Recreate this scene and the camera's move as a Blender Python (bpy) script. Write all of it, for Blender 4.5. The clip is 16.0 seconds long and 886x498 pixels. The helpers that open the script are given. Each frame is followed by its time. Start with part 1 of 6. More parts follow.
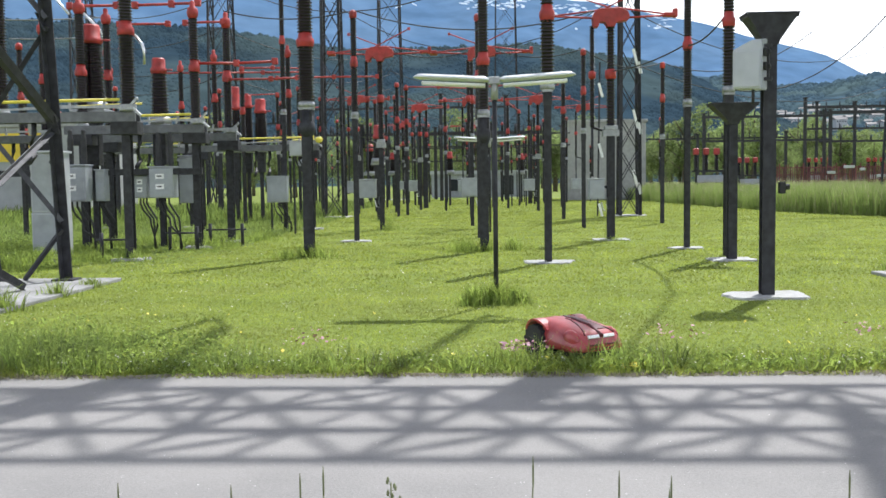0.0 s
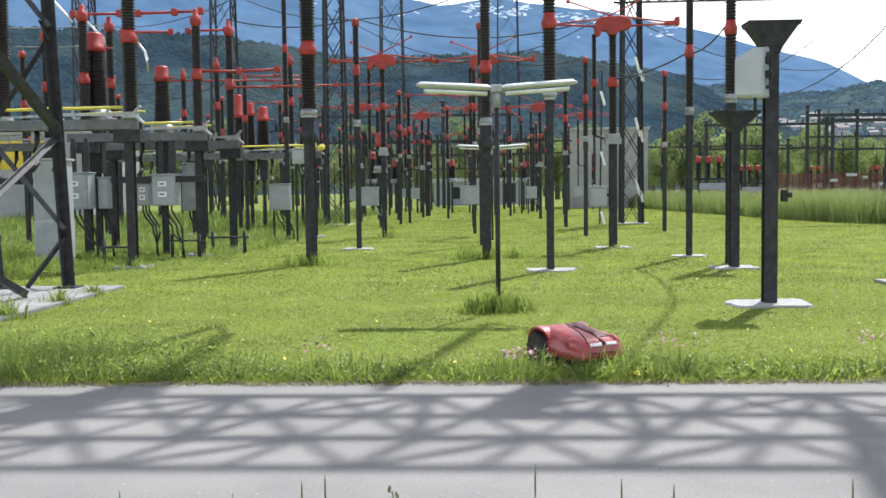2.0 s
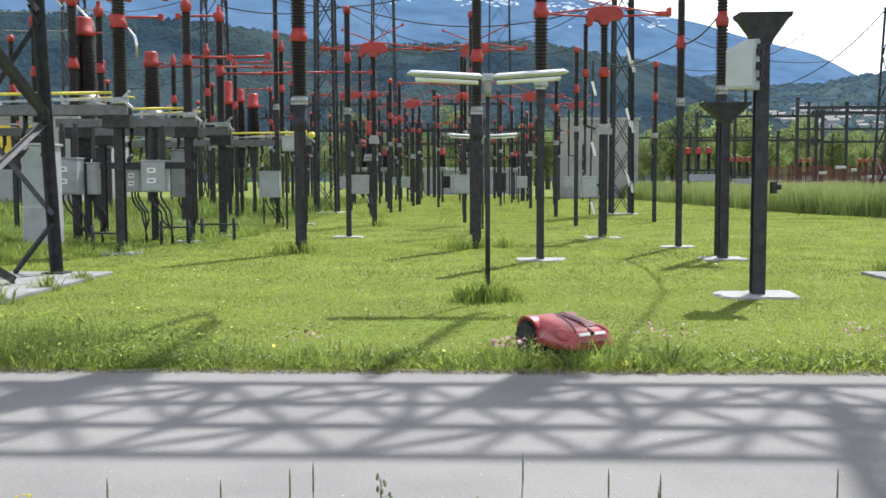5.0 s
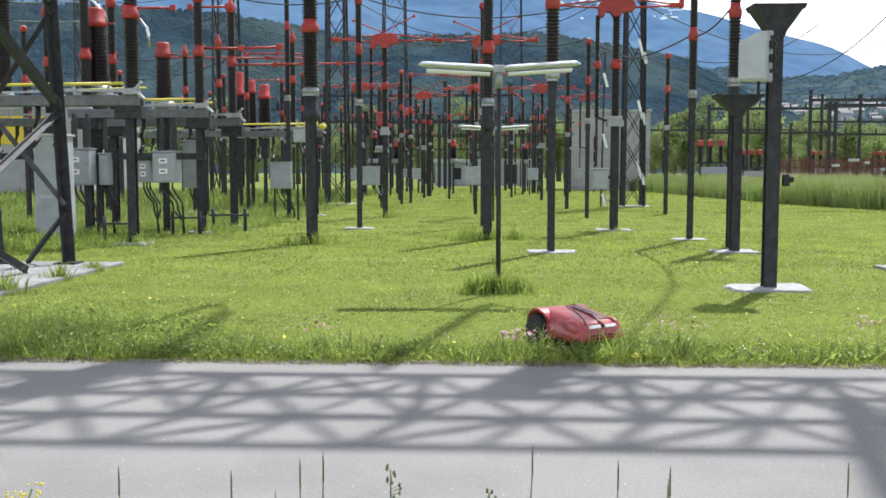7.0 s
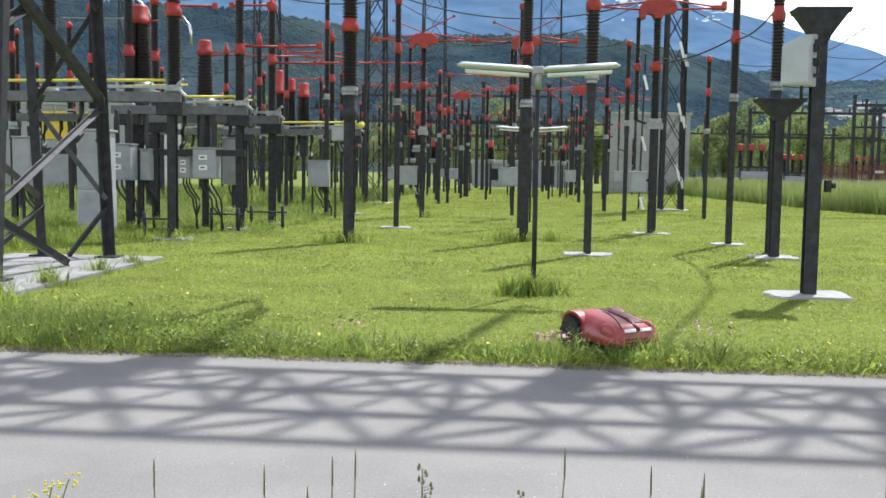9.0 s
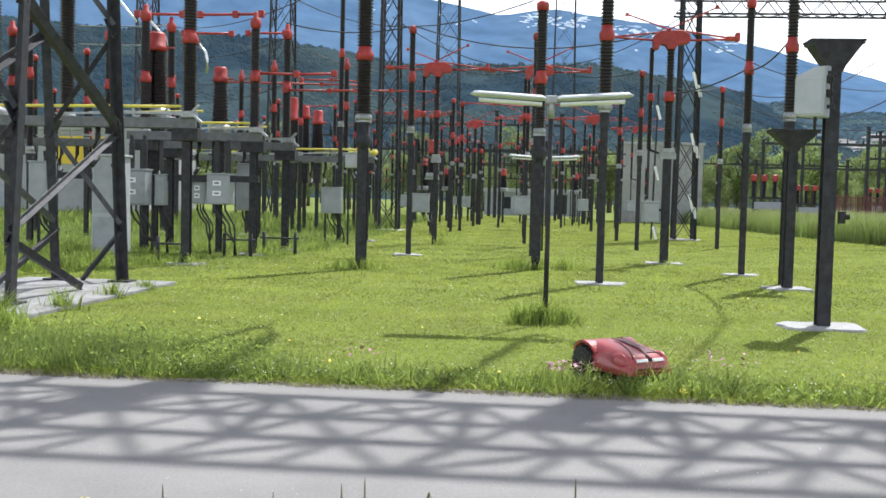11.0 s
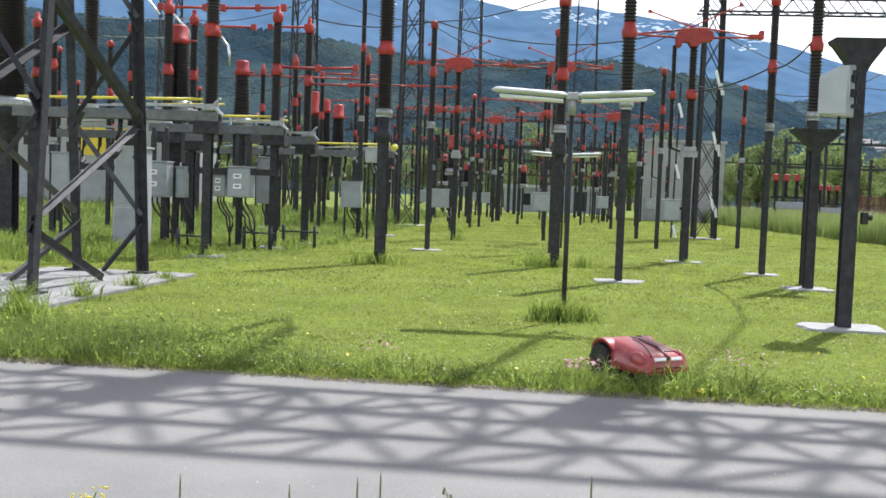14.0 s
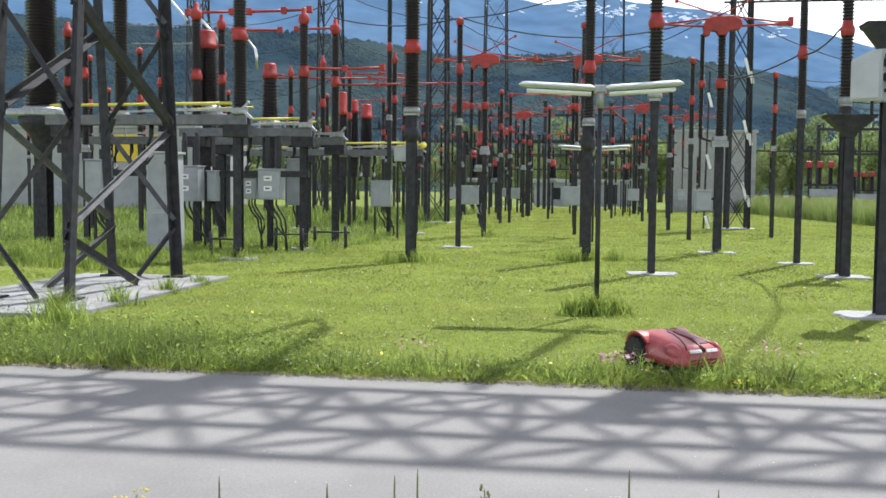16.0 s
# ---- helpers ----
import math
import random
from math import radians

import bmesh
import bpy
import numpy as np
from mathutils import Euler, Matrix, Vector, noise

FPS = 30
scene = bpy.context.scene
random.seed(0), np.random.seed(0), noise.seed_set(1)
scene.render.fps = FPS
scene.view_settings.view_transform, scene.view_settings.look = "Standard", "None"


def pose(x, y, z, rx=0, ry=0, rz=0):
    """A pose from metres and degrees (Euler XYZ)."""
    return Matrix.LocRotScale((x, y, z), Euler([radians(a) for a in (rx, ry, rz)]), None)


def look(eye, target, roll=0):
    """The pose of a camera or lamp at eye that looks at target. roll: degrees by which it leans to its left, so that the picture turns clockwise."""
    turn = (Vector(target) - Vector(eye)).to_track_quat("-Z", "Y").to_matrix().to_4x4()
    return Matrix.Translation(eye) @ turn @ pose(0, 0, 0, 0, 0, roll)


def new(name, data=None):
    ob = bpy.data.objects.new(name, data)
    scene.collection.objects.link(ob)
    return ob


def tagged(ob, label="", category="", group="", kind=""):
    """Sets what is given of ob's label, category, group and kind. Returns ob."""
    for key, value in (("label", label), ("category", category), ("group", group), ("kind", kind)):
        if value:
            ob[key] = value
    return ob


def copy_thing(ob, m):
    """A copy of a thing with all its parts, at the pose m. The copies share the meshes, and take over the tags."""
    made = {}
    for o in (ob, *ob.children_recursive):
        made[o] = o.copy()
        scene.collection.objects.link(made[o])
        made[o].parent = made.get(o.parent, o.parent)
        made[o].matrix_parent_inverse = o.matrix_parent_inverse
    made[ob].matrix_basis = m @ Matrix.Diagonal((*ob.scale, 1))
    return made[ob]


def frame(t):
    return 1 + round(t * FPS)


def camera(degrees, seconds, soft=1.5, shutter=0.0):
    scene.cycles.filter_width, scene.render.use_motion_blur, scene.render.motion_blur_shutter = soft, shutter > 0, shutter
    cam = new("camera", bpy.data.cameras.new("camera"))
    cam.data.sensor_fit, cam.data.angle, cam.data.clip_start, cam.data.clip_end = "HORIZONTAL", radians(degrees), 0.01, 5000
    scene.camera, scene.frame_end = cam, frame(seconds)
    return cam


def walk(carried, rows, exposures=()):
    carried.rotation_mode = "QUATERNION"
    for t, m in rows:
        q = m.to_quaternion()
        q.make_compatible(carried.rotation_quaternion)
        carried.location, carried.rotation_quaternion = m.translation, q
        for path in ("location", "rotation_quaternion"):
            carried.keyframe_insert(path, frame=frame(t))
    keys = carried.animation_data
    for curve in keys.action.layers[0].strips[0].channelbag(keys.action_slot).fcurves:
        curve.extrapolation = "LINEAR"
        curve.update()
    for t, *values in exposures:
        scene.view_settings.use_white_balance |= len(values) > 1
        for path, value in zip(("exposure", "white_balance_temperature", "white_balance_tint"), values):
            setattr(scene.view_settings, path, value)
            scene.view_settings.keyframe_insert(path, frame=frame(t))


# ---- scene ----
cam = camera(49.0, 16.0, soft=1.6)
PATH = [
    (0.0, pose(0, 0, 1.4, 86.10, 0.75, -0.07)),
    (0.5, pose(0, 0, 1.4, 86.29, 0.73, -0.11)),
    (1.0, pose(0, 0, 1.4, 86.63, 0.82, -0.04)),
    (1.5, pose(0, 0, 1.4, 86.71, 0.85, 0.11)),
    (2.0, pose(0, 0, 1.4, 86.56, 0.72, 0.06)),
    (2.5, pose(0, 0, 1.4, 86.49, 0.95, -0.32)),
    (3.0, pose(0, 0, 1.4, 86.41, 1.12, -0.75)),
    (3.5, pose(0, 0, 1.4, 86.43, 0.87, -0.81)),
    (4.0, pose(0, 0, 1.4, 86.21, 0.71, -0.79)),
    (4.5, pose(0, 0, 1.4, 86.05, 0.34, -0.69)),
    (7.0, pose(0, 0, 1.4, 85.41, 0.01, 0.13)),
    (7.5, pose(0, 0, 1.4, 85.55, -0.19, 0.65)),
    (8.0, pose(0, 0, 1.4, 85.51, -0.42, 1.51)),
    (8.5, pose(0, 0, 1.4, 85.55, -0.81, 2.00)),
    (9.0, pose(0, 0, 1.4, 85.41, -0.85, 2.31)),
    (9.5, pose(0, 0, 1.4, 86.36, -0.96, 2.73)),
    (10.0, pose(0, 0, 1.4, 86.86, -0.95, 2.83)),
    (12.5, pose(0, 0, 1.4, 87.04, -2.28, 3.62)),
    (13.0, pose(0, 0, 1.4, 86.95, -2.25, 3.84)),
    (13.5, pose(0, 0, 1.4, 86.55, -1.73, 4.02)),
    (14.0, pose(0, 0, 1.4, 86.73, -2.07, 4.20)),
    (14.5, pose(0, 0, 1.4, 86.87, -2.03, 4.81)),
    (15.0, pose(0, 0, 1.4, 86.96, -0.73, 4.70)),
    (15.5, pose(0, 0, 1.4, 86.65, -0.76, 5.21)),
    (16.0, pose(0, 0, 1.4, 86.52, -0.52, 5.94)),
]
walk(cam, PATH, [(0.0, 0.38, 6150, 10), (16.0, 0.38, 6150, 10)])

# ---- world, sun and exposure ----
SUN_DIR = Vector((0.31, 0.545, 1.0)).normalized()      # towards the sun
SUN_EL = math.asin(SUN_DIR.z)
SUN_AZ = math.atan2(SUN_DIR.x, SUN_DIR.y)              # clockwise from +y
world = bpy.data.worlds.new("world")
scene.world = world
world.use_nodes = True
wn, wl = world.node_tree.nodes, world.node_tree.links
wn.clear()
w_out = wn.new("ShaderNodeOutputWorld")
w_bg = wn.new("ShaderNodeBackground")
w_sky = wn.new("ShaderNodeTexSky")
w_sky.sky_type = 'NISHITA'
w_sky.sun_disc = False
w_sky.sun_elevation = SUN_EL
w_sky.sun_rotation = SUN_AZ
w_sky.air_density, w_sky.dust_density, w_sky.ozone_density = 1.0, 2.0, 1.0
w_cl = wn.new("ShaderNodeTexNoise")
w_cl.inputs["Scale"].default_value = 2.2
w_cl.inputs["Detail"].default_value = 7
w_co = wn.new("ShaderNodeTexCoord")
w_map = wn.new("ShaderNodeMapping")
w_map.inputs["Scale"].default_value = (1, 1, 2.6)
w_map.inputs["Location"].default_value = (0.35, 0.1, 0.2)
w_rmp = wn.new("ShaderNodeMapRange")
w_rmp.inputs[1].default_value, w_rmp.inputs[2].default_value = 0.47, 0.7
w_mix = wn.new("ShaderNodeMix")
w_mix.data_type = 'RGBA'
w_mix.inputs[7].default_value = (17.0, 17.2, 17.6, 1)
wl.new(w_co.outputs["Generated"], w_map.inputs[0])
wl.new(w_map.outputs[0], w_cl.inputs["Vector"])
wl.new(w_cl.outputs["Fac"], w_rmp.inputs[0])
w_sep = wn.new("ShaderNodeSeparateXYZ")
wl.new(w_co.outputs["Generated"], w_sep.inputs[0])
w_hz = wn.new("ShaderNodeMapRange")          # bright haze low over the valley
w_hz.inputs[1].default_value, w_hz.inputs[2].default_value = 0.36, 0.21
wl.new(w_sep.outputs[2], w_hz.inputs[0])
w_max = wn.new("ShaderNodeMath")
w_max.operation = 'MAXIMUM'
wl.new(w_rmp.outputs[0], w_max.inputs[0])
wl.new(w_hz.outputs[0], w_max.inputs[1])
wl.new(w_max.outputs[0], w_mix.inputs[0])
wl.new(w_sky.outputs[0], w_mix.inputs[6])
wl.new(w_mix.outputs[2], w_bg.inputs[0])
wl.new(w_bg.outputs[0], w_out.inputs[0])
w_bg.inputs[1].default_value = 0.086

sun = new("sun", bpy.data.lights.new("sun", 'SUN'))
sun.data.energy = 4.6
sun.data.angle = radians(0.55)
sun.data.color = (1.0, 0.965, 0.91)
sun.matrix_world = look(SUN_DIR * 60, (0, 0, 0))

# ---- materials ----
def material(name, base, rough=0.6, metal=0.0, vary=0.25, scale=6.0, bump=0.0, bscale=60.0,
             second=None, second_scale=1.2, second_amount=0.5, per_object=0.0, per_island=0.0,
             translucent=None, emit=0.0, spec=0.5, coat=0.0):
    m = bpy.data.materials.new(name)
    m.use_nodes = True
    n, l = m.node_tree.nodes, m.node_tree.links
    p = n["Principled BSDF"]
    p.inputs["Roughness"].default_value = rough
    p.inputs["Metallic"].default_value = metal
    p.inputs["Specular IOR Level"].default_value = spec
    if coat:
        p.inputs["Coat Weight"].default_value = coat
        p.inputs["Coat Roughness"].default_value = 0.08
    co = n.new("ShaderNodeTexCoord")
    geo = n.new("ShaderNodeNewGeometry")
    n1 = n.new("ShaderNodeTexNoise")
    n1.inputs["Scale"].default_value = scale
    n1.inputs["Detail"].default_value = 6
    l.new(geo.outputs["Position"], n1.inputs["Vector"])
    r1 = n.new("ShaderNodeMapRange")
    r1.inputs[1].default_value, r1.inputs[2].default_value = 0.3, 0.7
    r1.inputs[3].default_value, r1.inputs[4].default_value = 1 - vary, 1 + vary
    l.new(n1.outputs["Fac"], r1.inputs[0])
    col = n.new("ShaderNodeRGB")
    col.outputs[0].default_value = (*base, 1)
    last = col.outputs[0]
    if second is not None:
        n2 = n.new("ShaderNodeTexNoise")
        n2.inputs["Scale"].default_value = second_scale
        n2.inputs["Detail"].default_value = 5
        l.new(geo.outputs["Position"], n2.inputs["Vector"])
        r2 = n.new("ShaderNodeMapRange")
        r2.inputs[1].default_value, r2.inputs[2].default_value = 0.42, 0.62
        r2.inputs[4].default_value = second_amount
        l.new(n2.outputs["Fac"], r2.inputs[0])
        mx = n.new("ShaderNodeMix")
        mx.data_type = 'RGBA'
        mx.inputs[7].default_value = (*second, 1)
        l.new(r2.outputs[0], mx.inputs[0])
        l.new(last, mx.inputs[6])
        last = mx.outputs[2]
    val = r1.outputs[0]
    for amount, node, out in ((per_object, "ShaderNodeObjectInfo", "Random"), (per_island, "ShaderNodeNewGeometry", "Random Per Island")):
        if amount:
            nd = n.new(node)
            rr = n.new("ShaderNodeMapRange")
            rr.inputs[3].default_value, rr.inputs[4].default_value = 1 - amount, 1 + amount
            l.new(nd.outputs[out], rr.inputs[0])
            mu = n.new("ShaderNodeMath")
            mu.operation = 'MULTIPLY'
            l.new(val, mu.inputs[0])
            l.new(rr.outputs[0], mu.inputs[1])
            val = mu.outputs[0]
    sc = n.new("ShaderNodeVectorMath")
    sc.operation = 'SCALE'
    l.new(last, sc.inputs[0])
    l.new(val, sc.inputs["Scale"])
    l.new(sc.outputs[0], p.inputs["Base Color"])
    if bump:
        nb = n.new("ShaderNodeTexNoise")
        nb.inputs["Scale"].default_value = bscale
        nb.inputs["Detail"].default_value = 4
        l.new(geo.outputs["Position"], nb.inputs["Vector"])
        b = n.new("ShaderNodeBump")
        b.inputs["Strength"].default_value = bump
        b.inputs["Distance"].default_value = 0.02
        l.new(nb.outputs["Fac"], b.inputs["Height"])
        l.new(b.outputs[0], p.inputs["Normal"])
    if translucent is not None:
        tr = n.new("ShaderNodeBsdfTranslucent")
        ts = n.new("ShaderNodeMix")
        ts.data_type = 'RGBA'
        ts.blend_type = 'MULTIPLY'
        ts.inputs[0].default_value = 1
        ts.inputs[6].default_value = (*translucent, 1)
        l.new(val, ts.inputs[7])
        l.new(ts.outputs[2], tr.inputs["Color"])
        ad = n.new("ShaderNodeMixShader")
        ad.inputs[0].default_value = 0.5
        l.new(p.outputs[0], ad.inputs[1])
        l.new(tr.outputs[0], ad.inputs[2])
        l.new(ad.outputs[0], n["Material Output"].inputs[0])
    # Glow takes the base colour; only the far backdrop uses it, for haze.
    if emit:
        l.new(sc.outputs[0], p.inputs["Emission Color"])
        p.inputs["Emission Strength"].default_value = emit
    return m


STEEL = material("dark_steel", (0.040, 0.040, 0.047), 0.55, 0.0, 0.35, 9, 0.15, 90, second=(0.046, 0.044, 0.046), second_scale=2.5, spec=0.2)
STEEL_LITE = material("weathered_steel", (0.15, 0.154, 0.168), 0.5, 0.3, 0.25, 8, 0.15, 90, second=(0.11, 0.112, 0.12), second_scale=2.0)
# Lighter copy of the dark steel for braces that catch the sun.
BRACE_SUNLIT = material("sunlit_brace_steel", (0.085, 0.085, 0.095), 0.5, 0.1, 0.3, 9, 0.15, 90, second=(0.062, 0.06, 0.065), second_scale=2.5, spec=0.3)
GALV = material("galvanised", (0.34, 0.35, 0.36), 0.42, 0.55, 0.2, 14, 0.1, 60, second=(0.3, 0.31, 0.32), second_scale=3)
ALU = material("bright_aluminium", (0.75, 0.76, 0.77), 0.28, 0.85, 0.1, 10)
ALUW = material("dull_aluminium", (0.62, 0.64, 0.66), 0.35, 0.3, 0.08, 8, second=(0.52, 0.54, 0.56), second_scale=3)
PORC = material("brown_porcelain", (0.011, 0.0058, 0.0085), 0.08, 0.0, 0.3, 5, per_object=0.2, spec=0.42)
RED = material("red_paint", (0.38, 0.034, 0.028), 0.5, 0.0, 0.25, 7, 0.08, 40, second=(0.30, 0.04, 0.035), second_scale=4, per_object=0.12)
YEL = material("yellow_rod", (0.72, 0.62, 0.08), 0.4, 0.0, 0.1, 6)
BOXG = material("grey_enamel", (0.36, 0.38, 0.415), 0.4, 0.0, 0.1, 5, 0.05, 30, second=(0.29, 0.305, 0.33), second_scale=3)
BOXL = material("pale_enamel", (0.43, 0.45, 0.48), 0.4, 0.0, 0.08, 5, 0.05, 30, second=(0.5, 0.515, 0.53), second_scale=3)
# White of the label plates, also laid on as tower glints.
LABEL = material("white_label_glint", (0.85, 0.85, 0.85), 0.5, 0.0, 0.04, 5)
INK = material("dark_print", (0.1, 0.1, 0.11), 0.6, 0.0, 0.1, 5)
RUBBER = material("black_rubber", (0.022, 0.022, 0.022), 0.7, 0.0, 0.25, 12, 0.2, 80)
CABLE = material("cable_black", (0.03, 0.03, 0.032), 0.6, 0.0, 0.2, 10)
WIRE = material("stranded_wire", (0.03, 0.032, 0.036), 0.6, 0.0, 0.2, 10)
CONC = material("pale_concrete", (0.37, 0.37, 0.36), 0.85, 0.0, 0.18, 12, 0.3, 70, second=(0.27, 0.27, 0.26), second_scale=2.5)
CONC_B = material("base_concrete", (0.29, 0.29, 0.285), 0.85, 0.0, 0.2, 9, 0.3, 60, second=(0.2, 0.2, 0.19), second_scale=1.8, second_amount=0.8)
CONC_D = material("wall_concrete", (0.38, 0.38, 0.36), 0.85, 0.0, 0.12, 4, 0.2, 30, second=(0.3, 0.3, 0.29), second_scale=0.8)
ROAD = material("old_asphalt", (0.24, 0.23, 0.22), 0.85, 0.0, 0.11, 70, 0.3, 130, second=(0.196, 0.189, 0.182), second_scale=0.9, second_amount=0.8)
GRIT = material("pale_grit", (0.42, 0.41, 0.39), 0.9, 0.0, 0.2, 30, per_island=0.35)
CLOVER = material("clover_leaf", (0.16, 0.205, 0.07), 0.85, 0.0, 0.3, 2.0, per_island=0.45, translucent=(0.36, 0.47, 0.1), spec=0.04)
SOIL = material("lawn_soil", (0.15, 0.195, 0.041), 0.9, 0.0, 0.2, 9, 0.3, 40, second=(0.183, 0.212, 0.052), second_scale=0.6, spec=0.1)
BLADE = material("lawn_blade", (0.155, 0.196, 0.038), 0.55, 0.0, 0.34, 0.8, second=(0.2, 0.207, 0.055), second_scale=0.9, second_amount=0.7, per_island=0.24, translucent=(0.385, 0.45, 0.072), spec=0.3)
TALL = material("tall_grass", (0.115, 0.165, 0.05), 0.6, 0.0, 0.3, 0.7, per_island=0.45, translucent=(0.27, 0.35, 0.085), spec=0.3)
MEADOW = material("meadow_grass", (0.125, 0.178, 0.06), 0.5, 0.0, 0.22, 0.35, second=(0.15, 0.18, 0.05), second_scale=0.25, per_island=0.2, translucent=(0.31, 0.41, 0.115), spec=0.2)
SEED = material("seed_head", (0.25, 0.24, 0.16), 0.7, 0.0, 0.2, 1, per_island=0.3, translucent=(0.38, 0.37, 0.2))
RED_D = material("dull_red_paint", (0.15, 0.04, 0.045), 0.6, 0.0, 0.25, 5, per_object=0.3)
DRY = material("dry_stem", (0.16, 0.17, 0.09), 0.7, 0.0, 0.25, 8, per_island=0.3)
LITTER = material("dry_litter", (0.3, 0.27, 0.19), 0.8, 0.0, 0.25, 8, per_island=0.35)
HOUSE = material("pale_house", (0.42, 0.44, 0.45), 0.7, 0.0, 0.05, 2)
WEED = material("weed_leaf", (0.155, 0.205, 0.062), 0.75, 0.0, 0.3, 3, per_island=0.45, translucent=(0.36, 0.46, 0.095), spec=0.12)
LEAF = material("tree_leaf", (0.105, 0.135, 0.06), 0.55, 0.0, 0.3, 0.12, per_island=0.35, per_object=0.35, translucent=(0.26, 0.33, 0.115), spec=0.2)
BARK = material("tree_bark", (0.1, 0.08, 0.06), 0.9, 0.0, 0.3, 5)
PINK = material("pink_petal", (0.42, 0.2, 0.27), 0.6, 0.0, 0.15, 12, per_island=0.2)
YPET = material("yellow_petal", (0.7, 0.58, 0.06), 0.6, 0.0, 0.1, 12)
WPET_GLINT = material("white_petal_glint", (0.5, 0.52, 0.38), 0.6, 0.0, 0.1, 12)
WHITE = material("white_plaster", (0.38, 0.39, 0.39), 0.7, 0.0, 0.08, 2, second=(0.3, 0.31, 0.31), second_scale=0.6)
YPANEL = material("yellow_panel", (0.75, 0.55, 0.04), 0.5, 0.0, 0.08, 2)
ROOF = material("roof_tile", (0.2, 0.19, 0.185), 0.8, 0.0, 0.2, 3, per_object=0.3)
GLASSD = material("window_dark", (0.03, 0.035, 0.04), 0.1, 0.0, 0.1, 2)
# Distance haze on the woods is painted in as bluish colour plus glow.
FOREST = material("forest_painted_haze", (0.0125, 0.0215, 0.0295), 1.0, 0.0, 0.2, 0.02, second=(0.029, 0.041, 0.039), second_scale=0.006, emit=2.1, per_island=0.08, spec=0.0)
# This farther slope is hazier: the veil is paler colour plus emission.
FAR_HILL = material("hill_painted_haze", (0.022, 0.036, 0.047), 1.0, 0.0, 0.3, 0.02, second=(0.04, 0.056, 0.05), second_scale=0.006, emit=2.0, per_island=0.1, spec=0.0)
EARTH = material("verge_earth", (0.09, 0.075, 0.052), 0.95, 0.0, 0.3, 20, 0.4, 60, second=(0.3, 0.27, 0.22), second_scale=2.2, second_amount=0.9, spec=0.1)
# Air haze over the range comes from blue paint and glow; snow glows too.
MOUNT = material("mountain_painted_haze", (0.062, 0.112, 0.188), 1.0, 0.0, 0.15, 0.01, second=(0.088, 0.142, 0.215), second_scale=0.003, emit=0.6, spec=0.0)
SNOW = material("glowing_far_snow", (0.6, 0.66, 0.74), 1.0, 0.0, 0.05, 0.02, emit=0.5, spec=0.0)

# ---- geometry helpers ----
AXIS = 0.042   # the yard's rows drift to the right by this much for every metre ahead


def bm_box(bm, x0, x1, y0, y1, z0, z1, bevel=0.0, m=None):
    r = bmesh.ops.create_cube(bm, size=1)
    bmesh.ops.scale(bm, vec=(x1 - x0, y1 - y0, z1 - z0), verts=r["verts"])
    bmesh.ops.translate(bm, vec=((x0 + x1) / 2, (y0 + y1) / 2, (z0 + z1) / 2), verts=r["verts"])
    vs = r["verts"]
    if bevel:
        es = list({e for v in vs for e in v.link_edges})
        b = bmesh.ops.bevel(bm, geom=es, offset=bevel, segments=2, affect='EDGES', profile=0.5)
        vs = list({v for f in b["faces"] for v in f.verts} | {v for v in vs if v.is_valid})
    if m is not None:
        bmesh.ops.transform(bm, matrix=m, verts=vs)
    return vs


def bm_lathe(bm, profile, seg=16, at=(0, 0, 0), m=None, caps=True):
    rings = []
    for r, z in profile:
        ring = []
        for i in range(seg):
            a = 2 * math.pi * i / seg
            v = Vector((r * math.cos(a), r * math.sin(a), z))
            if m is not None:
                v = m @ v
            ring.append(bm.verts.new(v + Vector(at)))
        rings.append(ring)
    for a, b in zip(rings, rings[1:]):
        for i in range(seg):
            j = (i + 1) % seg
            f = bm.faces.new((a[i], a[j], b[j], b[i]))
            f.smooth = True
    if caps:
        bm.faces.new(list(reversed(rings[0])))
        bm.faces.new(rings[-1])


def bm_rod(bm, a, b, r0, r1=None, seg=8):
    a, b = Vector(a), Vector(b)
    r1 = r0 if r1 is None else r1
    q = (b - a).to_track_quat('Z', 'Y').to_matrix().to_4x4()
    bm_lathe(bm, [(r0, 0), (r1, (b - a).length)], seg, a, q)


def bm_bar(bm, a, b, w, d=None, up=(0, 0, 1)):
    """A square-edged bar, w by d, from a to b."""
    a, b = Vector(a), Vector(b)
    d = w if d is None else d
    z = (b - a).normalized()
    x = z.cross(Vector(up))
    if x.length < 1e-3:
        x = Vector((1, 0, 0))
    x.normalize()
    y = z.cross(x)
    vs = [bm.verts.new(p + x * sx * w / 2 + y * sy * d / 2) for p in (a, b) for sx, sy in ((-1, -1), (1, -1), (1, 1), (-1, 1))]
    for i in range(4):
        j = (i + 1) % 4
        bm.faces.new((vs[i], vs[j], vs[4 + j], vs[4 + i]))
    bm.faces.new(vs[3::-1])
    bm.faces.new(vs[4:])


def bm_angle(bm, a, b, w, t=0.012, side=(1, 0, 0)):
    """An L-section between a and b."""
    a, b = Vector(a), Vector(b)
    z = (b - a).normalized()
    x = Vector(side) - z * z.dot(Vector(side))
    x.normalize()
    y = z.cross(x)
    prof = [(0, 0), (w, 0), (w, t), (t, t), (t, w), (0, w)]
    r = [[bm.verts.new(p + x * (u - w / 2) + y * (v - w / 2)) for u, v in prof] for p in (a, b)]
    for i in range(6):
        j = (i + 1) % 6
        bm.faces.new((r[0][i], r[0][j], r[1][j], r[1][i]))
    bm.faces.new(r[0][::-1])
    bm.faces.new(r[1])


